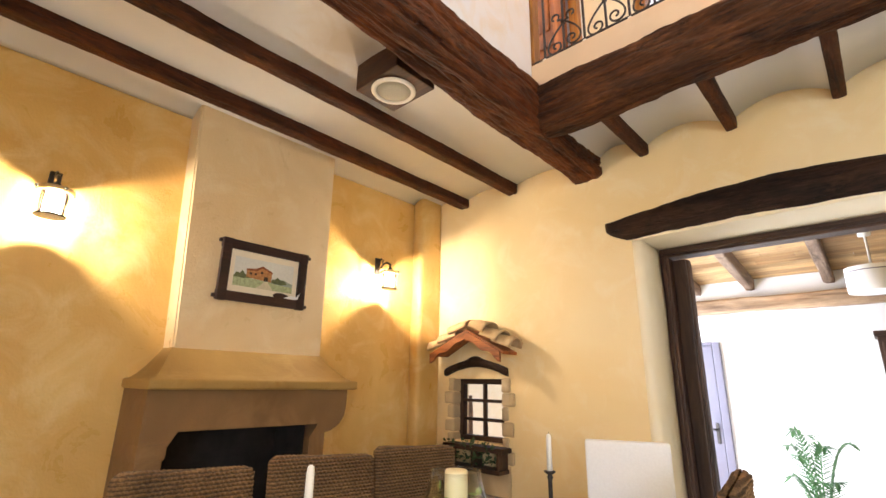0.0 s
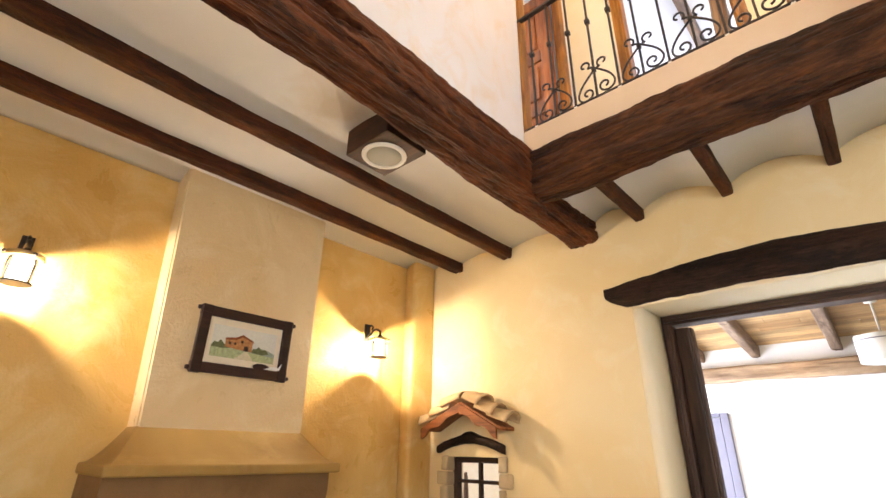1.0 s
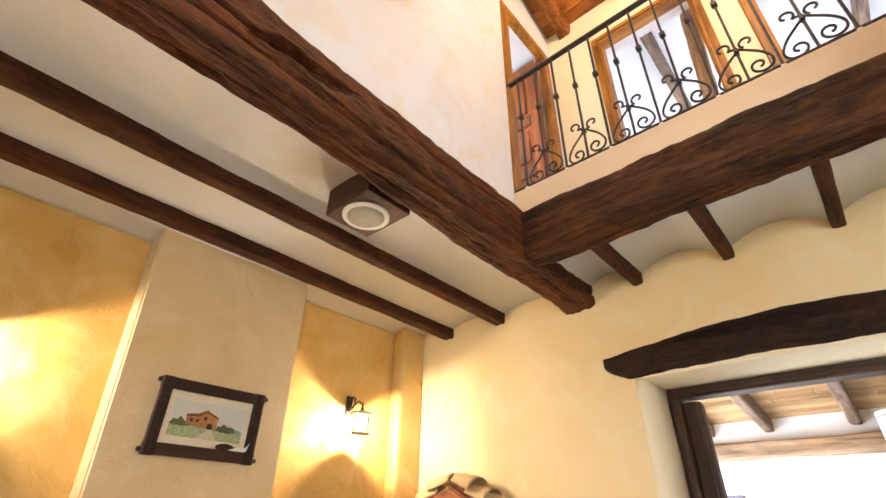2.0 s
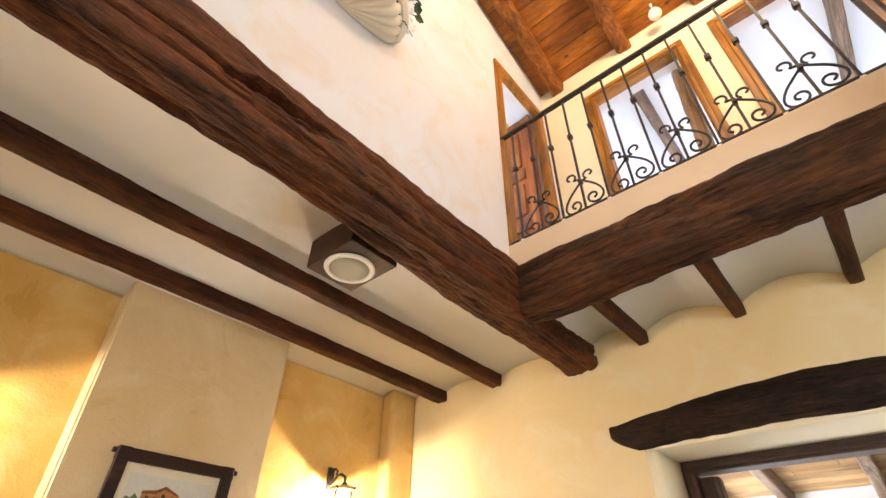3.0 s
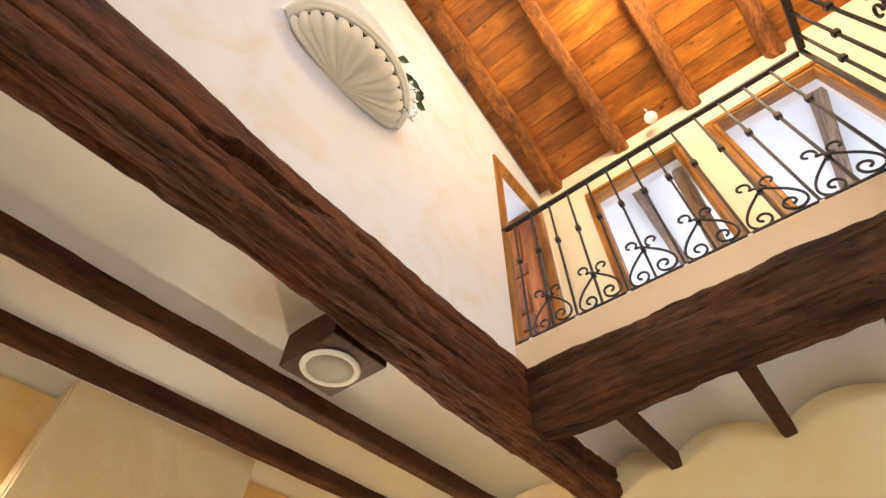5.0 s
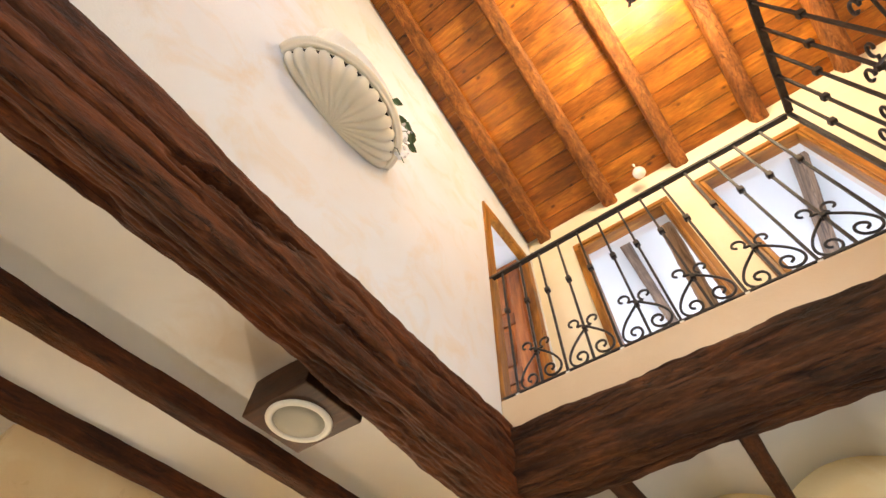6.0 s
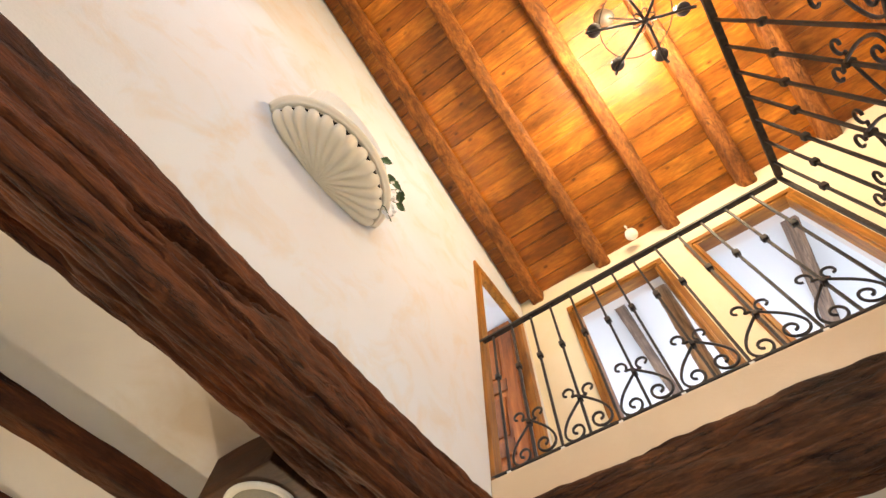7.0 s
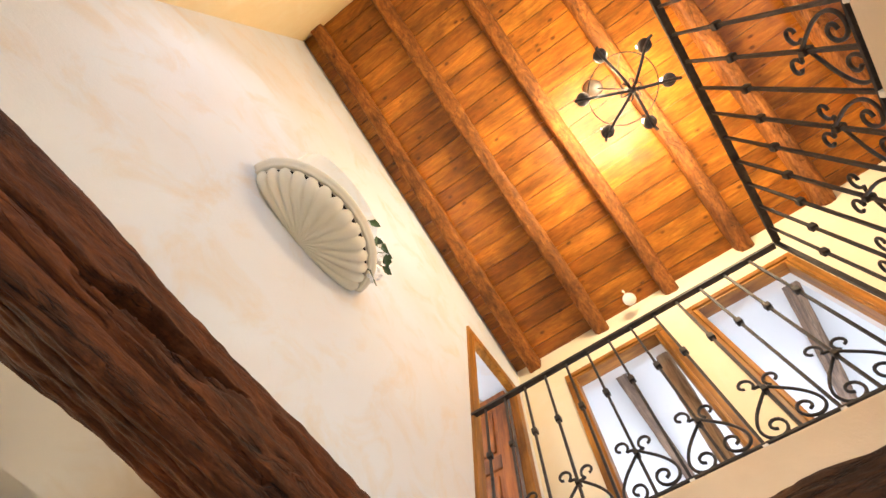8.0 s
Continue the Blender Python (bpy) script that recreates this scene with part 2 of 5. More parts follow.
OAK_X = timber("golden_oak_cross", (0.25, 0.098, 0.011), (0.39, 0.172, 0.024), (0.51, 0.255, 0.042), "x", 0.8, 0.42, 0.25, False, 0.2)
DOORWOOD = timber("red_brown_door", (0.15, 0.045, 0.008), (0.27, 0.088, 0.017), (0.38, 0.145, 0.032), "z", 0.8, 0.42, 0.3, False, 0.2)
DARKWOOD = timber("dark_walnut", (0.020, 0.010, 0.006), (0.055, 0.028, 0.016), (0.11, 0.058, 0.032), "z", 0.8, 0.5, 0.4, False, 0.3)
DARKWOOD_X = timber("dark_walnut_cross", (0.020, 0.010, 0.006), (0.055, 0.028, 0.016), (0.11, 0.058, 0.032), "x", 0.8, 0.5, 0.4, False, 0.3)
PICWOOD = timber("red_black_wood", (0.014, 0.006, 0.005), (0.036, 0.014, 0.011), (0.075, 0.03, 0.022), "y", 0.8, 0.5, 0.4, False, 0.3)
BOARDWOOD = timber("weathered_red_board", (0.17, 0.055, 0.016), (0.32, 0.115, 0.034), (0.46, 0.19, 0.065), "x", 0.9)
GREYBEAM = timber("grey_beam", (0.20, 0.125, 0.07), (0.38, 0.26, 0.155), (0.54, 0.41, 0.27), "x", 0.7)
BROWNJOIST = timber("brown_joist", (0.18, 0.11, 0.065), (0.32, 0.21, 0.13), (0.46, 0.33, 0.22), "y", 0.8)
GREYJOIST = timber("grey_joist", (0.17, 0.11, 0.07), (0.31, 0.22, 0.145), (0.46, 0.35, 0.25), "y", 0.7)
PALEPLANK = timber("pale_plank", (0.36, 0.22, 0.09), (0.50, 0.33, 0.15), (0.62, 0.45, 0.24), "x", 0.5, 0.55, 0.2, True, 0.2)
IRON = plain("wrought_iron", (0.046, 0.039, 0.036), 0.48, 0.5, 0.35, 40, 0.3)
GREYPAINT = plain("blue_grey_paint", (0.125, 0.118, 0.158), 0.45, 0, 0.05)
SPEAKERWOOD = timber("speaker_wood", (0.030, 0.0115, 0.005), (0.068, 0.027, 0.0105), (0.115, 0.049, 0.020), "x", 1.2, 0.55, 0.3, False, 0.1, gloss=0.3)
OFFWHITE = plain("off_white_plastic", (0.74, 0.73, 0.68), 0.45, 0, 0.03)
WHITEFLOOR = plain("white_tile", (0.78, 0.78, 0.76), 0.5, 0, 0.04, 5)
PALEFLOOR = plain("pale_stone_tile", (0.60, 0.56, 0.50), 0.5, 0, 0.15, 5)
CANOPYGREY = plain("grey_metal", (0.20, 0.19, 0.17), 0.5, 0.5, 0.1)
GRILLE = plain("grey_mesh_grille", (0.36, 0.36, 0.31), 0.6, 0.2, 0.18, 420, 0.3)
SHELL = plaster("shell_plaster", (0.78, 0.745, 0.64), (0.73, 0.68, 0.54), (0.80, 0.77, 0.68), 0.2)
SOOT = plain("soot_brick", (0.012, 0.011, 0.010), 0.95, 0, 0.5, 9, 0.6)
STONE = plaster("pale_stone", (0.60, 0.48, 0.30), (0.46, 0.34, 0.19), (0.68, 0.58, 0.40), 0.6, 0.9)
TILE = plaster("weathered_roof_tile", (0.62, 0.47, 0.27), (0.42, 0.28, 0.135), (0.72, 0.60, 0.41), 0.9, 0.9)
TERRACOTTA = plain("terracotta", (0.40, 0.17, 0.09), 0.75, 0, 0.25, 6)
LEAF = plain("leaf_green", (0.045, 0.085, 0.03), 0.5, 0, 0.45, 30)
PALMLEAF = plain("palm_green", (0.095, 0.24, 0.085), 0.45, 0, 0.35, 20)
FASCIA = plaster("beige_plaster", (0.70, 0.565, 0.405), (0.65, 0.51, 0.345), (0.74, 0.62, 0.47), 0.4)
SOIL = plain("soil", (0.03, 0.02, 0.012), 0.95, 0, 0.4, 60, 0.6)
WAX = plain("white_wax", (0.84, 0.82, 0.76), 0.4, 0, 0.03)
WAXCREAM = plain("cream_wax", (0.84, 0.76, 0.48), 0.45, 0, 0.05)
LINEN = plain("white_linen", (0.88, 0.90, 0.92), 0.8, 0, 0.03, 90, 0.3)
PAPER = plain("cream_paper", (0.80, 0.74, 0.62), 0.8, 0, 0.04)
BRASS = plain("pale_brass", (0.62, 0.47, 0.24), 0.32, 0.85, 0.15, 30)
MOSS = plain("pale_moss", (0.27, 0.36, 0.09), 0.7, 0, 0.3, 40)
BOWLGLASS = clear_bowl("bowl_glass")
THINGLASS = glassy("thin_glass", ior=1.12)
BULB = plain("lit_bulb", (1.0, 0.90, 0.72), 0.4, 0, 0.0, emit=14.0)
GLOBE = plain("white_globe", (0.86, 0.82, 0.74), 0.3, 0, 0.02)
DRUM = plain("white_fabric_shade", (0.85, 0.85, 0.83), 0.85, 0, 0.03, 120, 0.2)


def sea_grass():
    m, nt, b = nodes_of("woven_seagrass", 0.75)
    v = coords(nt, (1, 1, 1))
    n = noise_node(nt, v, 130, 4, 0.7)
    n2 = noise_node(nt, v, 7, 4, 0.6)
    c = ramp(nt, n, [(0.25, (0.085, 0.047, 0.018)), (0.52, (0.19, 0.115, 0.047)), (0.78, (0.32, 0.21, 0.095))])
    c = mix(nt, c, ramp(nt, n2, [(0.3, (0.65, 0.6, 0.55)), (0.7, (1.15, 1.1, 1.05))]), 1.0, "MULTIPLY")
    rows = nt.nodes.new("ShaderNodeTexWave")
    rows.bands_direction = "Z"
    rows.inputs["Scale"].default_value = 25.13
    rows.inputs["Distortion"].default_value = 2.4
    rows.inputs["Detail Scale"].default_value = 2.6
    nt.links.new(coords(nt, shift=False), rows.inputs["Vector"])
    # shade in the gaps between rope rows is put into the colour
    c = mix(nt, c, ramp(nt, rows.outputs["Fac"], [(0.08, (0.22, 0.19, 0.17)), (0.55, (1.15, 1.12, 1.1))]), 0.7, "MULTIPLY")
    nt.links.new(c, b.inputs["Base Color"])
    bump(nt, b, [(rows.outputs["Fac"], 0.5), (n, 0.6)], 0.005)
    return m


SEAGRASS = sea_grass()


# ---- mesh helpers ----
def part(name, bm, material, parent=None, label="", smooth=False):
    me = bpy.data.meshes.new(name)
    bmesh.ops.recalc_face_normals(bm, faces=bm.faces)
    for f in bm.faces:
        f.smooth = smooth
    bm.to_mesh(me)
    bm.free()
    me.materials.append(material)
    ob = new(name, me)
    if parent:
        ob.parent = parent
    if label:
        ob["label"] = label
    return ob


def again(ob, m, parent=None):
    """Another object on the same mesh."""
    o = new(ob.name.split(".")[0], ob.data)
    o.matrix_basis = m
    if parent:
        o.parent = parent
    return o


def thing(name, label, category, group="", kind="", at=(0, 0, 0)):
    ob = new(name)
    ob.location = at
    ob.empty_display_size = 0.1
    return tagged(ob, label, category, group, kind)


def box(bm, x0, x1, y0, y1, z0, z1, bevel=0.0, seg=2):
    vs = [bm.verts.new((x, y, z)) for x in (x0, x1) for y in (y0, y1) for z in (z0, z1)]
    fs = [bm.faces.new([vs[i] for i in q]) for q in ((0, 1, 3, 2), (4, 6, 7, 5), (0, 4, 5, 1), (2, 3, 7, 6), (0, 2, 6, 4), (1, 5, 7, 3))]
    if bevel:
        es = list({e for f in fs for e in f.edges})
        bmesh.ops.bevel(bm, geom=es, offset=bevel, segments=seg, profile=0.6, affect="EDGES")
    return vs


def boxed(*spans, bevel=0.0):
    bm = bmesh.new()
    for s in spans:
        box(bm, *s, bevel=bevel)
    return bm


def loft(bm, rings, caps=True, closed=True):
    vr = [[bm.verts.new(p) for p in r] for r in rings]
    n = len(vr[0])
    for a, b in zip(vr, vr[1:]):
        for i in range(n if closed else n - 1):
            j = (i + 1) % n
            bm.faces.new((a[i], a[j], b[j], b[i]))
    if caps:
        bm.faces.new(vr[0][::-1])
        bm.faces.new(vr[-1])
    return vr


def tube(bm, pts, r, n=6, caps=True, taper=None):
    pts = [Vector(p) for p in pts]
    rings, ref = [], None
    for i, p in enumerate(pts):
        d = (pts[min(i + 1, len(pts) - 1)] - pts[max(i - 1, 0)]).normalized()
        if ref is None:
            ref = d.orthogonal().normalized()
        ref = (ref - d * ref.dot(d)).normalized()
        side = d.cross(ref)
        rr = r if taper is None else r * taper(i / (len(pts) - 1))
        rings.append([p + (ref * math.cos(2 * math.pi * k / n) + side * math.sin(2 * math.pi * k / n)) * rr for k in range(n)])
    loft(bm, rings, caps)
    return bm


def lathe(bm, profile, n=24, c=(0, 0, 0), caps=True):
    rings = [[(c[0] + r * math.cos(2 * math.pi * k / n), c[1] + r * math.sin(2 * math.pi * k / n), c[2] + z) for k in range(n)] for r, z in profile]
    loft(bm, rings, caps)
    return bm


def slab_poly(bm, pts, axis, a, b):
    """A flat outline pushed from a to b along an axis."""
    def at(p, v):
        return {"x": (v, p[0], p[1]), "y": (p[0], v, p[1]), "z": (p[0], p[1], v)}[axis]
    loft(bm, [[at(p, a) for p in pts], [at(p, b) for p in pts]])
    return bm


def rough_beam(axis, a0, a1, c0, c1, z0, z1, seed, rough=0.02, corner=0.05, step=0.03, around=9, carve=None, slope=0.0, waist=0.0, edges=None):
    """A hewn timber along x or y: rounded, wavy, with uneven faces. c: across; carve(along, side, up) gives a cut's depth."""
    bm = bmesh.new()
    w, h = (c1 - c0) / 2, (z1 - z0) / 2
    cc, zc = (c0 + c1) / 2, (z0 + z1) / 2
    base = []
    for s in range(4):
        for k in range(around):
            f = -1 + 2 * k / around
            u, v = ((f, -1), (1, f), (-f, 1), (-1, -f))[s]
            base.append((u, v))
    rings = []
    n = max(2, int((a1 - a0) / step))
    off = seed * 17.3
    for i in range(n + 1):
        a = a0 + (a1 - a0) * i / n
        ring = []
        if edges:
            e0, e1 = edges(a)
            w, cc = (e1 - e0) / 2, (e0 + e1) / 2
        for u, v in base:
            px, pz = u * w, v * h
            ex, ez = max(0, abs(px) - (w - corner)), max(0, abs(pz) - (h - corner))
            if ex > 0 and ez > 0:
                l = math.hypot(ex, ez)
                if l > 0:
                    s = corner / max(corner, l)
                    px = math.copysign(w - corner + ex * s, px)
                    pz = math.copysign(h - corner + ez * s, pz)
            d = noise.noise(Vector((a * 1.3, u * 0.8 + off, v * 0.8))) * rough
            d += noise.noise(Vector((a * 5, u * 2.2 + off, v * 2.2))) * rough * 0.5
            d += noise.noise(Vector((a * 2.5, u * 9 + off, v * 9))) * rough * 0.13
            d += noise.noise(Vector((a * 16, u * 7 + off, v * 7))) * rough * 0.26
            sway = noise.noise(Vector((a * 0.6, off, 3.1))) * waist
            ln = math.hypot(px, pz) or 1
            px, pz = px + px / ln * d + sway, pz + pz / ln * d
            if carve:
                cut = carve(a, u, v)
                if abs(u) >= abs(v):
                    px -= math.copysign(cut, u)
                else:
                    pz -= math.copysign(cut, v)
            q = (cc + px, zc + pz + slope * (a1 - a))
            ring.append((q[0], a, q[1]) if axis == "y" else (a, q[0], q[1]))
        rings.append(ring)
    loft(bm, rings)
    return bm


def wall_cells(bm, axis, face, back, u0, u1, z0, z1, holes, top=None):
    """A wall of blocks round rectangular openings. axis: the one that the wall is square to. top(u): a sloping head."""
    us = sorted({u0, u1, *[h[0] for h in holes], *[h[1] for h in holes]})
    us = [u for u in us if u0 <= u <= u1]
    lo, hi = min(face, back), max(face, back)
    for a, b in zip(us, us[1:]):
        cuts = sorted([(h[2], h[3]) for h in holes if h[0] <= a and h[1] >= b])
        z = z0
        for c, d in [*cuts, (None, None)]:
            end = c if c is not None else None
            ta, tb = (end, end) if end is not None else ((top(a), top(b)) if top else (z1, z1))
            if ta > z + 1e-6:
                p = [(a, z), (b, z), (b, tb), (a, ta)]
                slab_poly(bm, p, axis, lo, hi)
            if d is not None:
                z = d
    return bm


def weld(bm):
    bmesh.ops.remove_doubles(bm, verts=bm.verts, dist=0.0002)
    return bm


def arc(cx, cz, r, a0, a1, n):
    return [(cx + r * math.cos(radians(a0 + (a1 - a0) * k / n)), cz + r * math.sin(radians(a0 + (a1 - a0) * k / n))) for k in range(n + 1)]


# ---- structure ----
FAR, FARB = 3.60, 4.05          # faces of the wall with the doorway
HEARTH = -1.78                  # face of the fireplace wall
FLOOR2 = 3.30                   # upper floor
RIGHT, NEAR = 5.00, -2.50
brown_patch(VAULT, (-0.40, 1.50, 2.98), 0.30, (0.50, 0.36, 0.18))


def roof_z(y):
    return 5.89 + 0.364 * (3.573 - y)


def structure(name, bm, material, label="", smooth=False):
    return tagged(part(name, bm, material, None, label, smooth), kind="structure")


structure("floor", boxed((HEARTH - 0.3, RIGHT + 0.3, NEAR - 0.3, FARB, -0.12, 0.0)), PALEFLOOR, "pale stone tiled dining room floor")
structure("floor_garden_room", boxed((-0.9, RIGHT + 0.3, FARB, 6.9, -0.48, -0.36)), WHITEFLOOR, "pale stone floor of the lower garden room")

# far wall, ground floor and upper floor
bm = bmesh.new()
wall_cells(bm, "y", FAR, 3.80, HEARTH - 0.3, RIGHT + 0.3, -0.48, 3.30, [(0.23, 1.86, -0.48, 2.27), (-1.46, -0.92, 0.755, 1.262)])
wall_cells(bm, "y", 3.80, FARB, HEARTH - 0.3, RIGHT + 0.3, -0.48, 3.30, [(0.23, 1.86, -0.48, 2.27), (-2.05, -0.78, 0.60, 1.45)])
structure("wall_far", weld(bm), CREAM, "cream limewashed plaster wall with a doorway")
bm = bmesh.new()
wall_cells(bm, "y", FAR, 3.70, -2.3, RIGHT + 0.3, 3.30, 5.95, [(0.45, 1.325, 3.30, 5.41), (1.575, 2.425, 3.30, 5.41)])
structure("wall_gallery", weld(bm), PALE, "cream plaster wall behind the gallery")
bm = bmesh.new()
wall_cells(bm, "y", 3.70, 3.79, -0.3, RIGHT + 0.3, 3.30, 5.95, [(0.50, 1.275, 3.30, 5.355), (1.625, 2.375, 3.30, 5.355)])
structure("wall_gallery_lining", weld(bm), ROOMWHITE, "white inner face of the gallery wall")
# plastered reveal of the wide doorway, its outer edge rounded off by hand
bm = bmesh.new()
for sgn, xe in ((1, 0.23), (-1, 1.86)):
    prof = [(xe, FARB - 0.002), (xe, FAR - 0.002), *[(xe + sgn * (0.01 + 0.05 * math.sin(a)), FAR - 0.002 + 0.06 * (1 - math.cos(a))) for a in (0.3, 0.6, 0.9, 1.2, 1.5)], (xe + sgn * 0.06, FARB - 0.002)]
    rings = []
    for k in range(31):
        z = -0.47 + 2.70 * k / 30
        w = 0.006 * noise.noise(Vector((xe, z * 3.0, 0)))
        rings.append([(p[0] + (w if abs(p[0] - xe) > 0.001 else 0), p[1], z) for p in prof])
    loft(bm, rings)
box(bm, 0.23, 1.86, FAR - 0.001, FARB - 0.002, 2.235, 2.269, bevel=0.008)
structure("door_reveal", bm, PALE, "pale hand-plastered reveal of the wide doorway", True)
# fireplace wall and the round-edged pier in its corner
structure("wall_fireplace", boxed((HEARTH - 0.3, HEARTH, NEAR, FAR, 0, 3.30)), OCHRE, "ochre limewashed wall with a fireplace")
structure("corner_pier", boxed((HEARTH - 0.01, -1.655, 3.33, FAR + 0.01, 0, 3.12), bevel=0.035), OCHRE, "ochre plastered pier in the room's corner", True)
# white wall over the great beam, with the side door and an arched niche
bm = bmesh.new()
NY0, NY1, NZ0, NZS = 0.842, 1.568, 4.20, 5.06
holes = [(2.75, 3.45, 3.30, 5.42)]
steps = 20
ny = [NY0 + (NY1 - NY0) * k / steps for k in range(steps + 1)]


def niche_top(y):
    c, r = (NY0 + NY1) / 2, (NY1 - NY0) / 2
    return NZS + math.sqrt(max(0.0, r * r - (y - c) ** 2)) * 1.05


wall_cells(bm, "x", 0.0, -0.30, -0.2, NY0, 3.12, 8, [], lambda y: roof_z(y) + 0.02)
wall_cells(bm, "x", 0.0, -0.30, NY1, FAR, 3.12, 8, holes, lambda y: roof_z(y) + 0.02)
slab_poly(bm, [(NY0, 3.12), (NY1, 3.12), (NY1, NZ0), (NY0, NZ0)], "x", -0.30, 0.0)
for a, b in zip(ny, ny[1:]):
    slab_poly(bm, [(a, niche_top(a)), (b, niche_top(b)), (b, roof_z(b) + 0.02), (a, roof_z(a) + 0.02)], "x", -0.30, 0.0)
slab_poly(bm, [(NY0, NZ0), (NY1, NZ0), *[(y, niche_top(y)) for y in ny[::-1]]], "x", -0.30, -0.24)
structure("wall_white", weld(bm), WHITE, "white limewashed upper wall with an arched niche")
# closing walls
bm = bmesh.new()
# the opening is made up to hold the dining fill
wall_cells(bm, "y", NEAR, NEAR - 0.3, HEARTH - 0.3, RIGHT + 0.3, 0, 3.30, [(2.9, 4.9, 0.75, 2.25)])
structure("wall_near", bm, CREAM, "cream plaster wall with an added opening")
bm = bmesh.new()
wall_cells(bm, "y", -0.2, -0.5, -0.3, RIGHT + 0.3, 3.0, roof_z(-0.2) + 0.05, [(0.35, 1.65, 4.3, 5.5)])
structure("wall_near_upper", bm, CREAM, "cream plaster upper wall with a window")
bm = bmesh.new()
wall_cells(bm, "x", RIGHT, RIGHT + 0.3, NEAR, 6.9, -0.48, 3.30, [])
structure("wall_right", bm, CREAM, "cream plaster wall")
bm = bmesh.new()
wall_cells(bm, "x", RIGHT, RIGHT + 0.3, -0.5, FAR, 3.30, 8, [(0.05, 1.75, 4.1, 5.4)], lambda y: roof_z(y) + 0.02)
structure("wall_right_upper", bm, CREAM, "cream plaster upper wall with a window")

# vaulted plaster ceilings between the joists
JL = [-1.338, -0.781]
JR = [0.370, 0.937, 1.488, 2.04, 2.595, 3.15, 3.705, 4.26]


def vault(bm, x0, x1, y0, y1, rise=0.10, spring=2.91):
    n = 14
    under = []
    for k in range(n + 1):
        f = k / n
        under.append((x0 + (x1 - x0) * f, spring + rise * (1 - (2 * f - 1) ** 2)))
    pts = under + [(x1, 3.06), (x0, 3.06)]
    slab_poly(bm, pts, "y", y0, y1)


bm = bmesh.new()
for a, b in zip([HEARTH, *JL], [*JL, -0.10]):
    vault(bm, a, b, NEAR, FAR, 0.055, 2.93)
for a, b in zip([0.0, *JR], [*JR, RIGHT]):
    vault(bm, a, b, 2.80, FAR)
for a, b in zip([2.04, 2.595, 3.15, 3.705], [2.595, 3.15, 3.705, RIGHT]):
    vault(bm, a, b, -0.2, 2.80)
for a, b in zip([-0.10, *JR], [*JR, RIGHT]):
    vault(bm, a, b, NEAR, -0.2)
structure("ceiling", bm, VAULT, "white plaster vaults between dark joists", True)
structure("gallery_floor", boxed((0.0, RIGHT, 2.69, FAR, 3.085, FLOOR2), (1.97, RIGHT, -0.2, 2.69, 3.085, FLOOR2), bevel=0.012), FASCIA, "cream plastered edge of the gallery floor")
structure("floor_left_upper", boxed((HEARTH - 0.3, -0.3, NEAR, FAR, 3.222, 3.29)), VAULT, "upper floor over the dining end")

# roof: planks in one mesh, joists each on their own
bm = bmesh.new()
rng = random.Random(4)
y = -0.35
sl = math.hypot(1, 0.364)
while y < 3.70:
    w = rng.uniform(0.145, 0.185)
    x = -0.35
    while x < RIGHT + 0.3:
        x1 = rng.choice([1.61, 2.32, 3.02, 4.43]) if x < 0 else RIGHT + 0.35
        d = rng.uniform(0, 0.006)
        y1 = y + w - 0.006
        z0, z1 = roof_z(y) + d, roof_z(y1) + d
        q = [(x + 0.002, y, z0), (x1 - 0.002, y, z0), (x1 - 0.002, y1, z1), (x + 0.002, y1, z1)]
        loft(bm, [q, [(p[0], p[1] + 0.008, p[2] + 0.025) for p in q]])
        x = x1
    y += w
structure("ceiling_roof", bm, PLANK, "honey-coloured plank roof ceiling")
bm = bmesh.new()
slab_poly(bm, [(-0.6, roof_z(-0.6) + 0.04), (3.9, roof_z(3.9) + 0.04), (3.9, roof_z(3.9) + 0.2), (-0.6, roof_z(-0.6) + 0.2)], "x", -0.4, RIGHT + 0.4)
structure("roof", bm, TERRACOTTA, "tiled roof slab")

for k, x in enumerate([0.195, 0.90, 1.61, 2.32, 3.02, 3.73, 4.44]):
    b = rough_beam("y", -0.22, FAR + 0.02, x - 0.068, x + 0.068, roof_z(FAR) - 0.145, roof_z(FAR) + 0.01, 20 + k, 0.016, 0.035, 0.05, 6, slope=0.364, waist=0.03)
    tagged(part("roof_joist", b, ROOFJOIST, smooth=True), "honey-brown rough log under the plank ceiling", "joist", "roof joists", "structure")
for k, x in enumerate(JL):
    b = rough_beam("y", NEAR, FAR + 0.02, x - 0.047, x + 0.047, 2.862, 3.03, 40 + k, 0.010, 0.012, 0.03, 8)
    tagged(part("ceiling_joist", b, JOIST, smooth=True), "dark brown wooden joist between plaster vaults", "joist", "ceiling joists", "structure")
for k, x in enumerate(JR):
    b = rough_beam("y", 2.82, FAR + 0.02, x - 0.026, x + 0.045, 2.855, 3.03, 50 + k, 0.007, 0.012, 0.06, 6)
    tagged(part("gallery_joist", b, JOIST, smooth=True), "short dark brown joist under the gallery", "joist", "gallery joists", "structure")


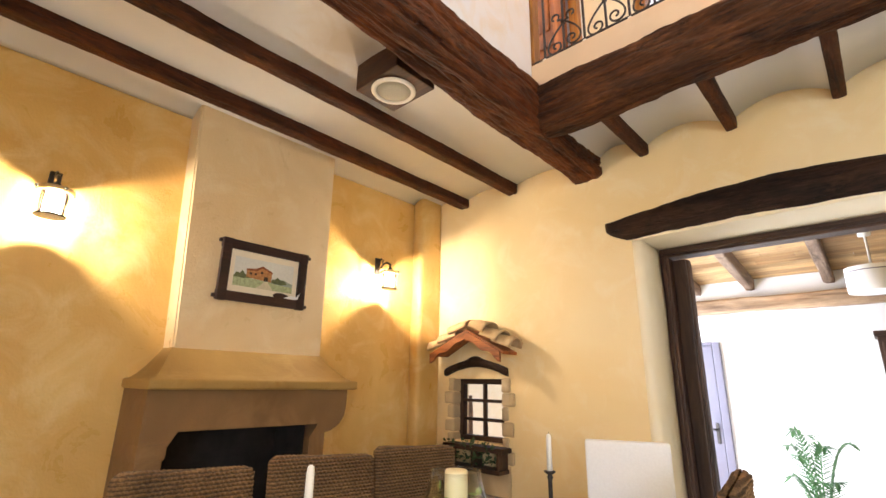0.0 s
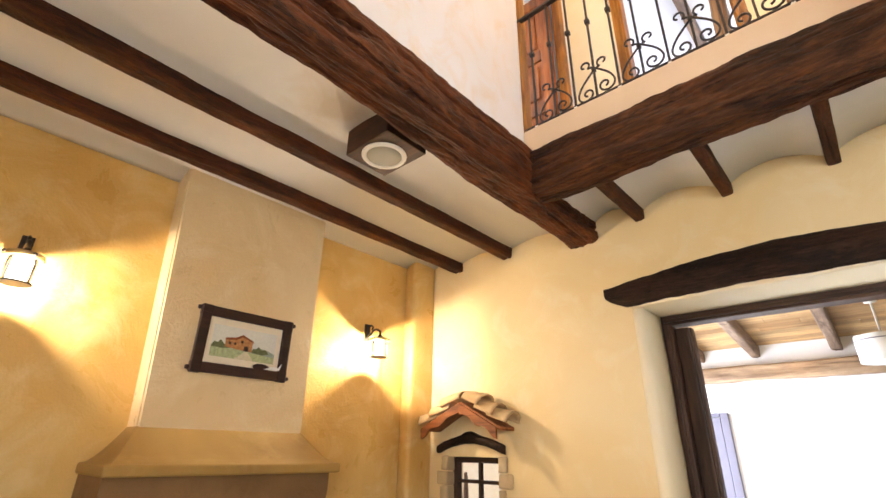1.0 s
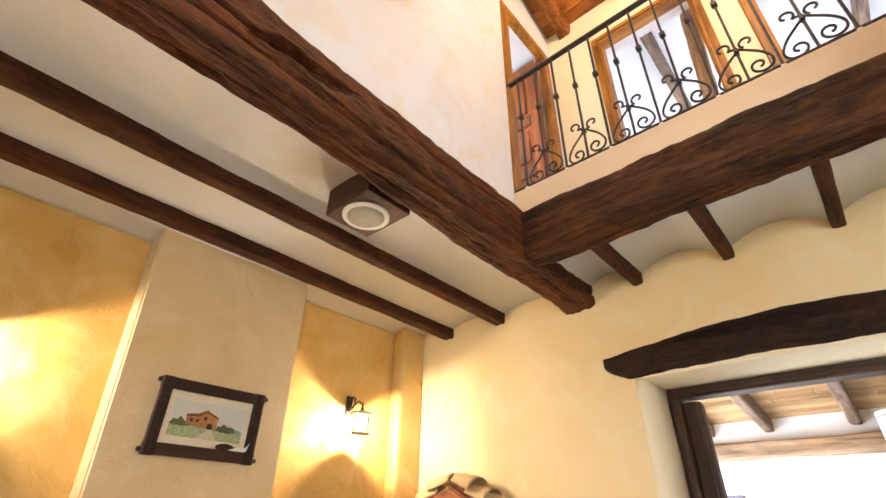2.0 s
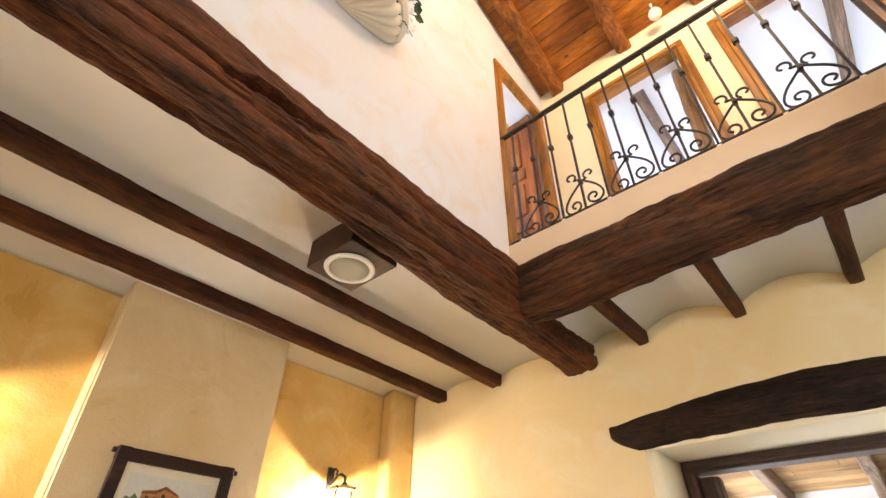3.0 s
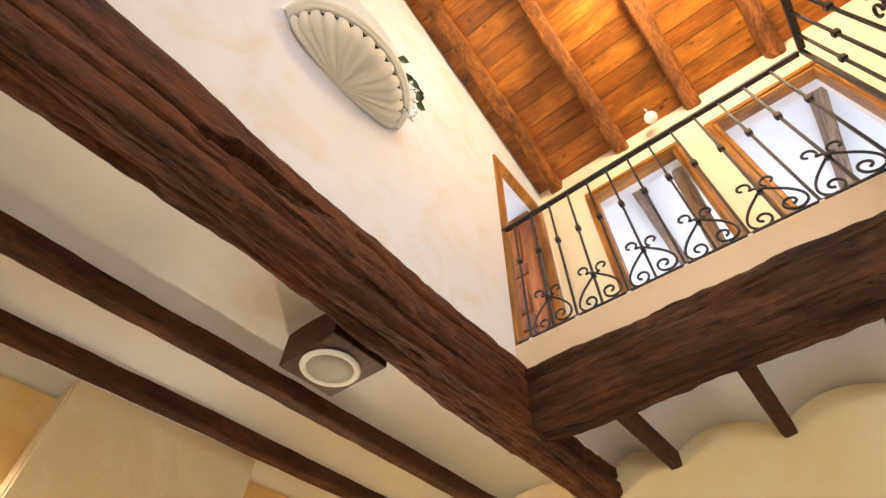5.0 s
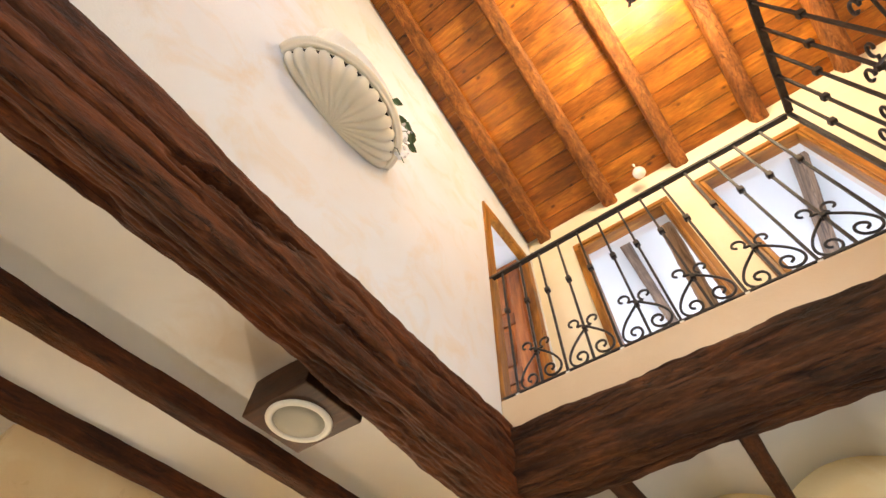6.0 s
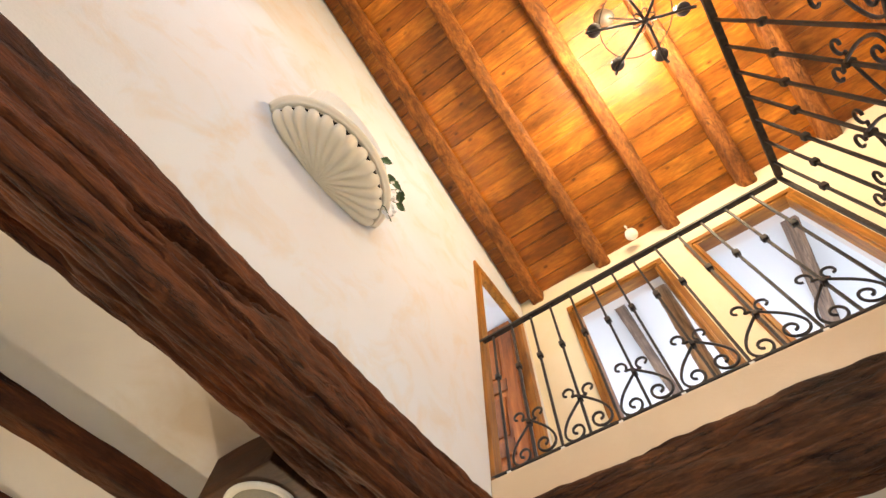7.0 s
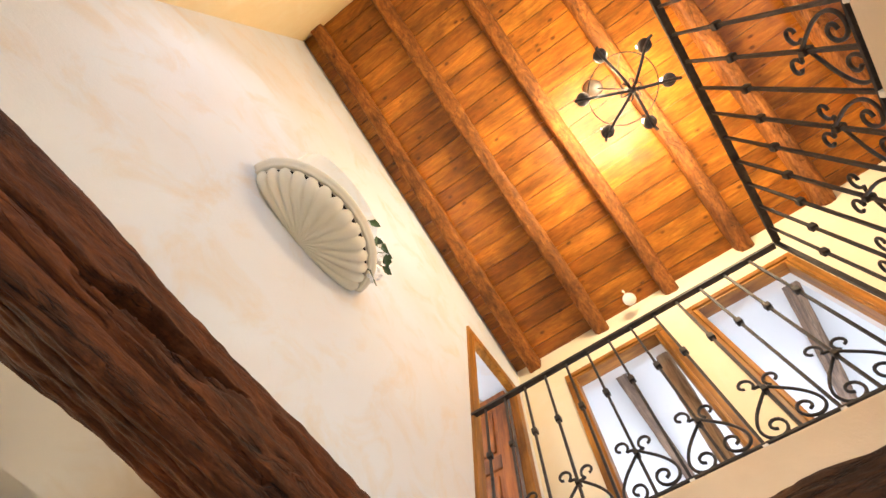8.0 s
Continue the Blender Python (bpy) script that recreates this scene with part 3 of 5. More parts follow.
# the two great beams
def old_split(a, u, v):
    """The long split and hollow in the great beam's face, and lesser checks."""
    d = 0.0
    if u > 0.98 and -1.0 < a < 1.75:
        wob = noise.noise(Vector((a * 9, 1.7, 0)))
        tear = noise.noise(Vector((a * 22, 8.2, 0)))
        if a < 1.40:
            # a fine crack that opens into the hollow and closes again
            mid_v = 0.02 + 0.05 * wob if a < 0.75 else 0.02 + 0.05 * wob - 0.09 * math.exp(-((a - 0.88) / 0.08) ** 2) + 0.72 * max(0.0, a - 0.90)
            deep = math.exp(-((a - 1.13) / 0.22) ** 4)
            half = 0.022 + 0.05 * math.exp(-((a - 0.80) / 0.16) ** 2) + deep * (0.092 + 0.05 * tear)
            if a > 1.28:
                half *= max(0.3, 1 - (a - 1.28) * 4)
            d += (0.050 + 0.110 * deep) * math.exp(-(abs(v - mid_v) / half) ** 8)
            # torn wood below the hollow
            low = mid_v - half - 0.11
            d += 0.020 * deep * math.exp(-((v - low) / 0.10) ** 2) * (1 + 1.6 * noise.noise(Vector((a * 13, v * 14, 0))))
        if a > 0.86:
            # the second crack, lower, with an old nail hole at its end
            line = -0.21 - 0.34 * (a - 0.90) + 0.03 * noise.noise(Vector((a * 12, 4.4, 0)))
            d += 0.026 * math.exp(-(abs(v - line) / 0.030) ** 4)
        d += 0.03 * math.exp(-(math.hypot(a - 1.567, (v + 0.44) * 0.2) / 0.016) ** 4)
    line = -0.55 + 0.25 * noise.noise(Vector((a * 1.1, 7.7, 0)))
    if u > 0.8:
        d += 0.016 * math.exp(-((v - line) / 0.05) ** 2)
        line = 0.45 + 0.3 * noise.noise(Vector((a * 1.3, 2.2, 0)))
        if a > 1.5:
            d += 0.014 * math.exp(-((v - line) / 0.05) ** 2)
    if v < -0.8:
        for c, s in ((0.45, 4.1), (-0.05, 6.6), (-0.5, 9.1)):
            line = c + 0.35 * noise.noise(Vector((a * 0.9, s, 0)))
            d += 0.011 * max(0.0, 0.35 + noise.noise(Vector((a * 1.7, s, 3)))) * math.exp(-((u - line) / 0.07) ** 2)
        k = math.hypot((a - 0.78) / 0.10, (u + 0.62) / 0.22)
        d += 0.03 * math.exp(-k * k)
    return d


def checks(a, u, v):
    d = 0.0
    if u < -0.98:
        for c, s, q in ((0.45, 2.0, 0.016), (0.1, 11.0, 0.010), (-0.3, 6.0, 0.018), (-0.65, 15.0, 0.012)):
            line = c + 0.22 * noise.noise(Vector((a * 1.0, s, 0)))
            d += q * max(0.0, 0.5 + noise.noise(Vector((a * 2.1, s, 2)))) * math.exp(-((v - line) / 0.045) ** 2)
        d += 0.03 * max(0.0, noise.noise(Vector((a * 2.3, 1.0, v * 0.8))) - 0.15)
    if v < -0.98:
        line = 0.1 + 0.4 * noise.noise(Vector((a * 1.2, 5.0, 0)))
        d += 0.02 * math.exp(-((u - line) / 0.09) ** 2)
    return d


b = rough_beam("y", NEAR, FAR + 0.03, -0.195, 0.075, 2.79, 3.165, 3, 0.026, 0.040, 0.012, 56, old_split, edges=lambda a: (-0.092 - 0.030 * max(0.0, a), 0.066 - 0.004 * max(0.0, a)))
tagged(part("great_beam", b, BEAM_Y, smooth=True), "massive old hewn beam with a long split", "beam", kind="structure")
b = rough_beam("x", 0.03, RIGHT + 0.02, 2.665, 2.845, 2.805, 3.118, 8, 0.030, 0.028, 0.016, 34, checks)
tagged(part("gallery_beam", b, BEAM_X, smooth=True), "old hewn beam carrying the gallery", "beam", kind="structure")
b = rough_beam("y", -0.3, 2.68, 1.99, 2.2, 2.86, 3.13, 9, 0.02, 0.04, 0.04, 10)
tagged(part("gallery_beam", b, BEAM_Y, smooth=True), "old hewn beam under the side gallery", "beam", kind="structure")

# rooms beyond: garden room below, white rooms above
bm = bmesh.new()
wall_cells(bm, "y", 6.60, 6.90, -0.9, RIGHT + 0.3, -0.48, 2.95, [])
structure("wall_garden_far", bm, ROOMWHITE, "bright white wall of the garden room")
bm = bmesh.new()
# unseen opening, added for the garden fill
wall_cells(bm, "x", -0.9, -1.2, FARB, 6.9, -0.48, 2.95, [(4.3, 6.3, 0.35, 2.05)])
structure("wall_garden_left", weld(bm), ROOMWHITE, "white wall of the garden room with an added opening")


def garden_z(y):
    return 2.43 + 0.115 * (6.6 - y)


bm = bmesh.new()
y = FARB
while y < 6.6:
    w = rng.uniform(0.10, 0.14)
    x = -0.9
    while x < RIGHT:
        x1 = min(x + rng.uniform(1.2, 2.6), RIGHT)
        q = [(x + .002, y, garden_z(y)), (x1 - .002, y, garden_z(y)), (x1 - .002, y + w - .005, garden_z(y + w)), (x + .002, y + w - .005, garden_z(y + w))]
        loft(bm, [q, [(p[0], p[1], p[2] + 0.03) for p in q]])
        x = x1
    y += w
structure("ceiling_garden", bm, PALEPLANK, "pale plank ceiling of the garden room")
structure("roof_garden", boxed((-1.2, RIGHT + 0.3, FARB, 6.9, 2.80, 2.95)), TERRACOTTA, "garden room roof slab")
for k, x in enumerate([-0.14, 0.42, 1.13, 1.85, 2.6]):
    b = rough_beam("y", FARB, 6.6, x - 0.05, x + 0.05, 2.30, 2.45, 60 + k, 0.010, 0.02, 0.08, 5, slope=0.115)
    tagged(part("garden_joist", b, GREYJOIST, smooth=True), "weathered grey-brown joist of the garden room", "joist", "garden room joists", "structure")
b = rough_beam("x", -0.9, RIGHT, 6.45, 6.61, 2.05, 2.215, 70, 0.014, 0.03, 0.06, 6)
tagged(part("garden_beam", b, GREYBEAM, smooth=True), "weathered pale beam along the white wall", "beam", kind="structure")

structure("floor_bedroom", boxed((-0.3, RIGHT + 0.3, FARB, 7.0, 3.20, 3.30)), WHITEFLOOR, "upper room floor")
bm = bmesh.new()
wall_cells(bm, "y", 6.95, 7.2, -0.3, RIGHT + 0.3, 3.30, 5.95, [(0.3, 2.9, 3.7, 5.3)])
structure("wall_bedroom_far", bm, ROOMWHITE, "white wall of the upper room with a window")
structure("wall_bedroom_left", boxed((-0.3, -0.05, 3.79, 7.0, 3.3, 5.95)), ROOMWHITE, "white wall of the upper room")
structure("wall_bedroom_right", boxed((RIGHT, RIGHT + 0.3, 3.79, 7.0, 3.3, 5.95)), ROOMWHITE, "white wall of the upper room")
structure("ceiling_bedroom", boxed((-0.3, RIGHT + 0.3, 3.79, 7.0, 5.80, 5.92)), ROOMWHITE, "white ceiling of the upper room")
for k, x in enumerate([0.82, 1.64, 2.46]):
    b = rough_beam("y", 3.78, 6.95, x - 0.05, x + 0.05, 5.63, 5.81, 80 + k, 0.010, 0.02, 0.08, 5)
    tagged(part("bedroom_joist", b, BROWNJOIST, smooth=True), "weathered brown joist under a white ceiling", "joist", "upper room joists", "structure")
structure("side_room", boxed((-2.3, -2.0, 1.9, FAR, 3.3, 6.2), (-2.0, -0.3, 1.9, 2.1, 3.3, 6.2)), ROOMWHITE, "white walls of the side room")
structure("ceiling_side", boxed((-2.3, -0.3, 1.9, FAR, 5.95, 6.1)), ROOMWHITE, "white ceiling of the side room")
b = rough_beam("y", 2.1, FAR, -0.62, -0.46, 5.70, 5.95, 90, 0.015, 0.03, 0.06, 6)
tagged(part("side_room_joist", b, BROWNJOIST, smooth=True), "dark brown joist of the side room", "joist", kind="structure")

# garden wall behind the little window
structure("ground", boxed((-40, 40, 6.9, 60, -0.6, -0.5), (-40, -1.2, FARB, 6.9, -0.6, -0.5)), TERRACOTTA, "pale earth outside")
structure("garden_wall", boxed((-5.5, -1.25, 6.4, 6.7, -0.6, 1.6)), PALE, "pale limewashed garden wall outside the window")


# ---- openings ----
def door_frame(name, label, x0, x1, z0, z1, y0, y1, w, mats, kind="structure"):
    t = thing(name, label, "door frame", kind=kind)
    part("jamb", boxed((x0, x0 + w, y0, y1, z0, z1 - w), bevel=0.008), mats[0], t)
    part("jamb", boxed((x1 - w, x1, y0, y1, z0, z1 - w), bevel=0.008), mats[0], t)
    part("head", boxed((x0, x1, y0, y1, z1 - w, z1), bevel=0.008), mats[1], t)
    e = 0.018
    part("moulding", boxed((x0 + w * 0.55, x0 + w * 0.80, y0 - e, y0 + 0.002, z0, z1 - w), bevel=0.006), mats[0], t)
    part("moulding", boxed((x1 - w * 0.80, x1 - w * 0.55, y0 - e, y0 + 0.002, z0, z1 - w), bevel=0.006), mats[0], t)
    part("moulding", boxed((x0 + w * 0.55, x1 - w * 0.55, y0 - e, y0 + 0.002, z1 - w * 0.80, z1 - w * 0.55), bevel=0.006), mats[1], t)
    return t


door_frame("door_1", "golden oak frame of an open gallery doorway", 0.43, 1.345, FLOOR2, 5.43, FAR - 0.02, FAR + 0.095, 0.088, (OAK, OAK_X))
door_frame("door_2", "golden oak frame of an open gallery doorway", 1.555, 2.445, FLOOR2, 5.43, FAR - 0.02, FAR + 0.095, 0.088, (OAK, OAK_X))
door_frame("door_3", "dark walnut frame of the wide doorway", 0.255, 1.83, -0.36, 2.262, 3.98, FARB + 0.06, 0.095, (DARKWOOD, DARKWOOD_X))
b = rough_beam("x", 3.30, 5.38, 3.80, 3.90, -0.05, 0.06, 33, 0.02, 0.03, 0.03, 8)
post = tagged(part("old_post", b, GREYBEAM, smooth=True), "weathered split timber post in the doorway", "post", kind="structure")
post.matrix_world = Matrix.Translation((1.215, 0.0, 5.38)) @ Matrix.Rotation(radians(3.5), 4, "Y") @ Matrix.Translation((0.0, 0.0, -5.38)) @ Matrix(((0, 0, 1, 0), (0, 1, 0, 0), (1, 0, 0, 0), (0, 0, 0, 1)))

# side door, opened into the side room
t = thing("door_4", "golden oak frame of an open side doorway", "door frame", kind="structure")
part("jamb", boxed((-0.05, 0.022, 2.70, 2.785, FLOOR2, 5.385), bevel=0.008), OAK, t)
part("jamb", boxed((-0.05, 0.022, 3.415, 3.50, FLOOR2, 5.385), bevel=0.008), OAK, t)
part("head", boxed((-0.05, 0.022, 2.70, 3.50, 5.385, 5.47), bevel=0.008), OAK, t)
leaf = thing("door_leaf", "red-brown panelled wooden door standing open", "door")
part("panel_board", boxed((-0.70, -0.06, 3.365, 3.395, FLOOR2 + 0.01, 5.36), bevel=0.003), DOORWOOD, leaf)
for x0, x1 in ((-0.70, -0.60), (-0.16, -0.06)):
    part("stile", boxed((x0, x1, 3.345, 3.366, FLOOR2 + 0.01, 5.36), bevel=0.005), DOORWOOD, leaf)
for z0, z1 in ((3.31, 3.52), (3.98, 4.10), (4.56, 4.68), (5.24, 5.36)):
    part("rail", boxed((-0.60, -0.16, 3.345, 3.366, z0, z1), bevel=0.005), DOORWOOD, leaf)
for z0, z1 in ((3.57, 3.93), (4.15, 4.51), (4.73, 5.19)):
    part("raised_panel", boxed((-0.56, -0.20, 3.352, 3.367, z0, z1), bevel=0.012), DOORWOOD, leaf)

# dark door leaf folded back in the wide doorway
leaf = thing("door_leaf", "dark walnut door leaf folded back in the doorway", "door")
part("panel_board", boxed((0.353, 0.448, 4.03, 4.20, -0.34, 2.15), bevel=0.012), DARKWOOD, leaf)
part("stile", boxed((0.353, 0.460, 4.06, 4.15, -0.335, 2.155), bevel=0.018), DARKWOOD, leaf)

# lintel over the wide doorway: a curved, tapering old trunk
bm = bmesh.new()
rings = []
for k in range(71):
    f = k / 70
    x = 0.055 + (2.05 - 0.055) * f
    bow = math.sin(math.pi * f)
    lo = 2.231 + 0.024 * bow
    hi = 2.385 + 0.105 * math.sin(math.pi * min(1, f * 1.02)) ** 0.7
    if f < 0.07:
        q = f / 0.07
        lo, hi = 2.315 - 0.078 * q ** 0.7, 2.40 + (hi - 2.40) * q
    if f > 0.93:
        q = (1 - f) / 0.07
        lo, hi = 2.345 - 0.12 * q ** 0.7, 2.39 + (hi - 2.39) * q
    ring = []
    for j in range(20):
        a = 2 * math.pi * j / 20
        cz, cy = math.sin(a), math.cos(a)
        cz = math.copysign(abs(cz) ** 0.55, cz)
        cy = math.copysign(abs(cy) ** 0.55, cy)
        d = 1 + 0.09 * noise.noise(Vector((x * 4, cz * 1.2, cy * 1.2 + 5))) + 0.04 * noise.noise(Vector((x * 14, cz * 2, cy * 2)))
        ring.append((x, FAR + 0.05 + cy * 0.085 * d, (lo + hi) / 2 + cz * (hi - lo) / 2 * d))
    rings.append(ring)
loft(bm, rings)
tagged(part("door_lintel", bm, LINTEL, smooth=True), "curved black-brown trunk used as a door lintel", "lintel", kind="structure")

# ---- little window with stone surround, planter and tiled canopy ----
win = thing("window_1", "small six-pane window with dark wooden bars", "window", kind="structure")
X0, X1, Z0, Z1, WY = -1.46, -0.92, 0.755, 1.262, 3.672
for s in ((X0, X0 + 0.045, WY, WY + 0.06, Z0, Z1), (X1 - 0.045, X1, WY, WY + 0.06, Z0, Z1)):
    part("frame_side", boxed(s, bevel=0.005), DARKWOOD, win)
for s in ((X0 + 0.045, X1 - 0.045, WY, WY + 0.06, Z0, Z0 + 0.04), (X0 + 0.045, X1 - 0.045, WY, WY + 0.06, Z1 - 0.045, Z1)):
    part("frame_rail", boxed(s, bevel=0.005), DARKWOOD_X, win)
xm = (X0 + X1) / 2
part("glazing_bar", boxed((xm - 0.013, xm + 0.013, WY + 0.012, WY + 0.05, Z0 + 0.04, Z1 - 0.045), bevel=0.004), DARKWOOD, win)
for z in (0.925, 1.08):
    part("glazing_bar", boxed((X0 + 0.045, X1 - 0.045, WY + 0.010, WY + 0.052, z - 0.013, z + 0.013), bevel=0.004), DARKWOOD_X, win)
for a, b2 in ((X0 + 0.045, xm - 0.013), (xm + 0.013, X1 - 0.045)):
    for c, d in ((0.795, 0.912), (0.938, 1.067), (1.093, 1.217)):
        p = part("pane", boxed((a, b2, WY + 0.028, WY + 0.032, c, d)), THINGLASS, win)
        p.visible_shadow = False


def stone_block(bm, x0, x1, y0, y1, z0, z1, seed):
    tmp = bmesh.new()
    box(tmp, x0, x1, y0, y1, z0, z1, bevel=0.014, seg=2)
    bmesh.ops.subdivide_edges(tmp, edges=[e for e in tmp.edges if e.calc_length() > 0.04], cuts=2, use_grid_fill=True)
    for v in tmp.verts:
        v.co += Vector((noise.noise(v.co * 14 + Vector((seed, 0, 0))), noise.noise(v.co * 14 + Vector((0, seed, 0))), noise.noise(v.co * 14 + Vector((0, 0, seed))))) * 0.008
    me = bpy.data.meshes.new("tmp")
    tmp.to_mesh(me)
    tmp.free()
    bm.from_mesh(me)
    bpy.data.meshes.remove(me)


sur = thing("window_surround", "pale rough stone blocks round the small window", "window surround", kind="structure")
rs = random.Random(7)
z = 0.50
k = 0
while z < 1.27:
    h = rs.uniform(0.10, 0.135)
    wide = 0.10 if k % 2 else 0.055
    for sgn, xe in ((-1, X0), (1, X1)):
        w = wide + rs.uniform(-0.01, 0.012)
        bm = bmesh.new()
        a, b2 = (xe - w, xe + 0.012) if sgn < 0 else (xe - 0.012, xe + w)
        stone_block(bm, a, b2, FAR - 0.022, FAR + 0.11, z + 0.004, min(z + h, 1.29) - 0.004, k * 3.1 + sgn)
        part("stone", bm, STONE, sur, smooth=True)
    z += h
    k += 1
bm = bmesh.new()
stone_block(bm, X0 - 0.05, X1 + 0.06, FAR - 0.03, FAR + 0.10, 0.30, 0.55, 55)
part("stone", bm, STONE, sur, smooth=True)
# curved wooden head with a raised middle
bm = bmesh.new()
rings = []
for k in range(41):
    f = -1 + 2 * k / 40
    x = -1.205 + 0.335 * f
    zc = 1.395 - 0.075 * f * f
    hh = 0.028 + 0.030 * math.exp(-(f / 0.22) ** 2)
    lo = zc - 0.036
    hi = zc + hh
    ring = []
    for j in range(12):
        a = 2 * math.pi * j / 12
        cz, cy = math.sin(a), math.cos(a)
        cz = math.copysign(abs(cz) ** 0.6, cz)
        cy = math.copysign(abs(cy) ** 0.6, cy)
        ring.append((x, FAR - 0.012 + cy * 0.04, (lo + hi) / 2 + cz * (hi - lo) / 2 + 0.004 * noise.noise(Vector((x * 20, cz, cy)))))
    rings.append(ring)
loft(bm, rings)
tagged(part("window_lintel", bm, LINTEL, smooth=True), "carved dark wooden head over the small window", "lintel", kind="structure")

# canopy: two fretted boards and barrel tiles
can = thing("window_canopy", "small gabled canopy of weathered barrel tiles", "canopy")
CX, CZ, CY = -1.165, 1.655, 3.385
for sgn in (-1, 1):
    n = 24
    up, dn = [], []
    for k in range(n + 1):
        f = k / n
        xx = CX + sgn * (0.405 if sgn < 0 else 0.36) * f
        zz = CZ - 0.185 * f
        up.append((xx, zz))
        dn.append((xx, zz - 0.066 - 0.018 * math.cos(f * 4.2 * math.pi) * (0.3 + 0.7 * f)))
    bm = bmesh.new()
    pts = up + dn[::-1]
    loft(bm, [[(p[0], CY, p[1]) for p in pts], [(p[0], CY + 0.022, p[1]) for p in pts]])
    part("barge_board", bm, BOARDWOOD, can)
    bm = bmesh.new()
    q = [(CX, CY + 0.022, CZ - 0.012), (CX + sgn * 0.38, CY + 0.022, CZ - 0.205), (CX + sgn * 0.38, CY + 0.022, CZ - 0.180), (CX, CY + 0.022, CZ + 0.012)]
    loft(bm, [q, [(p[0], FAR, p[2]) for p in q]])
    part("deck_board", bm, BOARDWOOD, can)


def barrel_tile(length, r0, r1, seed):
    bm = bmesh.new()
    rings = []
    for k in range(9):
        f = k / 8
        r = r0 + (r1 - r0) * f
        ring = []
        for rr, order in ((r, range(13)), (r - 0.014, range(12, -1, -1))):
            for j in order:
                a = math.pi * j / 12
                nn = 0.009 * noise.noise(Vector((f * 5, a * 2.4, seed))) + 0.004 * noise.noise(Vector((f * 14, a * 6, seed)))
                ring.append(((rr + nn) * math.cos(a), length * f, (rr + nn) * math.sin(a) * 0.85))
        rings.append(ring)
    loft(bm, rings)
    return bm


for sgn in (-1, 1):
    for row in (2, 1, 0):
        tb = part("roof_tile", barrel_tile(0.20, 0.078, 0.108, row * 5 + sgn), TILE, can, smooth=True)
        s0 = 0.012 + 0.116 * row
        tb.matrix_basis = Matrix.Translation((CX + sgn * s0, CY + 0.108, CZ - 0.455 * s0 + (0.045, 0.022, 0.016)[row])) @ Matrix.Rotation(radians(-90 * sgn + 4 * (row - 1)), 4, "Z") @ Matrix.Rotation(radians(-18), 4, "X")
part("bracket", boxed((CX - 0.018, CX + 0.018, CY + 0.022, FAR, CZ - 0.09, CZ - 0.02), bevel=0.005), BOARDWOOD, can)

# a pointed garden post outside the small window
gp = rough_beam("y", 0.0, 1.08, -0.03, 0.03, -0.03, 0.03, 77, 0.012, 0.03, 0.05, 4, edges=lambda a: (-0.03 * min(1.0, 0.3 + (1.08 - a) * 5), 0.03 * min(1.0, 0.3 + (1.08 - a) * 5)))
gpo = tagged(part("garden_post", gp, BROWNJOIST, smooth=True), "weathered pointed wooden post outside the small window", "post")
gpo.matrix_world = pose(-2.42, 5.0, 0.0, 90, 0, 0)

# planter below the window
pl = thing("window_planter", "dark wooden planter with ivy under the window", "planter")
part("top_board", boxed((-1.45, -0.835, FAR - 0.16, FAR - 0.024, 0.705, 0.745), bevel=0.01), DARKWOOD_X, pl)
part("bottom_board", boxed((-1.44, -0.86, FAR - 0.17, FAR - 0.024, 0.555, 0.590), bevel=0.01), DARKWOOD_X, pl)
for x in (-1.43, -1.15, -0.90):
    part("upright", boxed((x, x + 0.03, FAR - 0.15, FAR - 0.03, 0.590, 0.705), bevel=0.004), DARKWOOD, pl)


def leaf_mesh(bm, c, d, up, l, w):
    d, up = d.normalized(), up.normalized()
    s = d.cross(up).normalized()
    n = s.cross(d)
    p = [c, c + d * l * 0.35 + s * w * 0.5 + n * w * 0.12, c + d * l * 0.7 + s * w * 0.36, c + d * l, c + d * l * 0.7 - s * w * 0.36, c + d * l * 0.35 - s * w * 0.5 + n * w * 0.12]
    m = c + d * l * 0.5 - n * w * 0.08
    vs = [bm.verts.new(q) for q in p]
    vm = bm.verts.new(m)
    for i in range(6):
        bm.faces.new((vs[i], vs[(i + 1) % 6], vm))


def rand_dir(r):
    return Vector((r.uniform(-1, 1), r.uniform(-1, 1), r.uniform(-1, 1)))


rl = random.Random(11)
bm = bmesh.new()
for k in range(150):
    c = Vector((rl.uniform(-1.40, -0.89), FAR - rl.uniform(0.10, 0.2), rl.uniform(0.60, 0.76) + 0.02))
    leaf_mesh(bm, c, rand_dir(rl) + Vector((0, -0.7, 0.1)), rand_dir(rl) + Vector((0, 0, 1)), rl.uniform(0.025, 0.05), rl.uniform(0.02, 0.035))
part("foliage", bm, LEAF, pl, "dark green ivy leaves")

# ---- fireplace ----
fp = thing("fireplace", "ochre stone fireplace with a plastered chimney breast", "fireplace", kind="structure")
BX = -1.62
bm = bmesh.new()
loft(bm, [[(HEARTH, 1.29, 1.38), (BX, 1.29, 1.38), (BX, 2.29, 1.38), (HEARTH, 2.29, 1.38)], [(HEARTH, 1.215, 3.03), (BX, 1.215, 3.03), (BX, 2.275, 3.03), (HEARTH, 2.275, 3.03)]])
bmesh.ops.bevel(bm, geom=[e for e in bm.edges if abs(e.verts[0].co.x - BX) < .01 and abs(e.verts[1].co.x - BX) < .01 and abs(e.verts[0].co.z - e.verts[1].co.z) > 1], offset=0.012, segments=3, affect="EDGES")
part("chimney_breast", bm, BREAST, fp, "pale limewashed chimney breast")
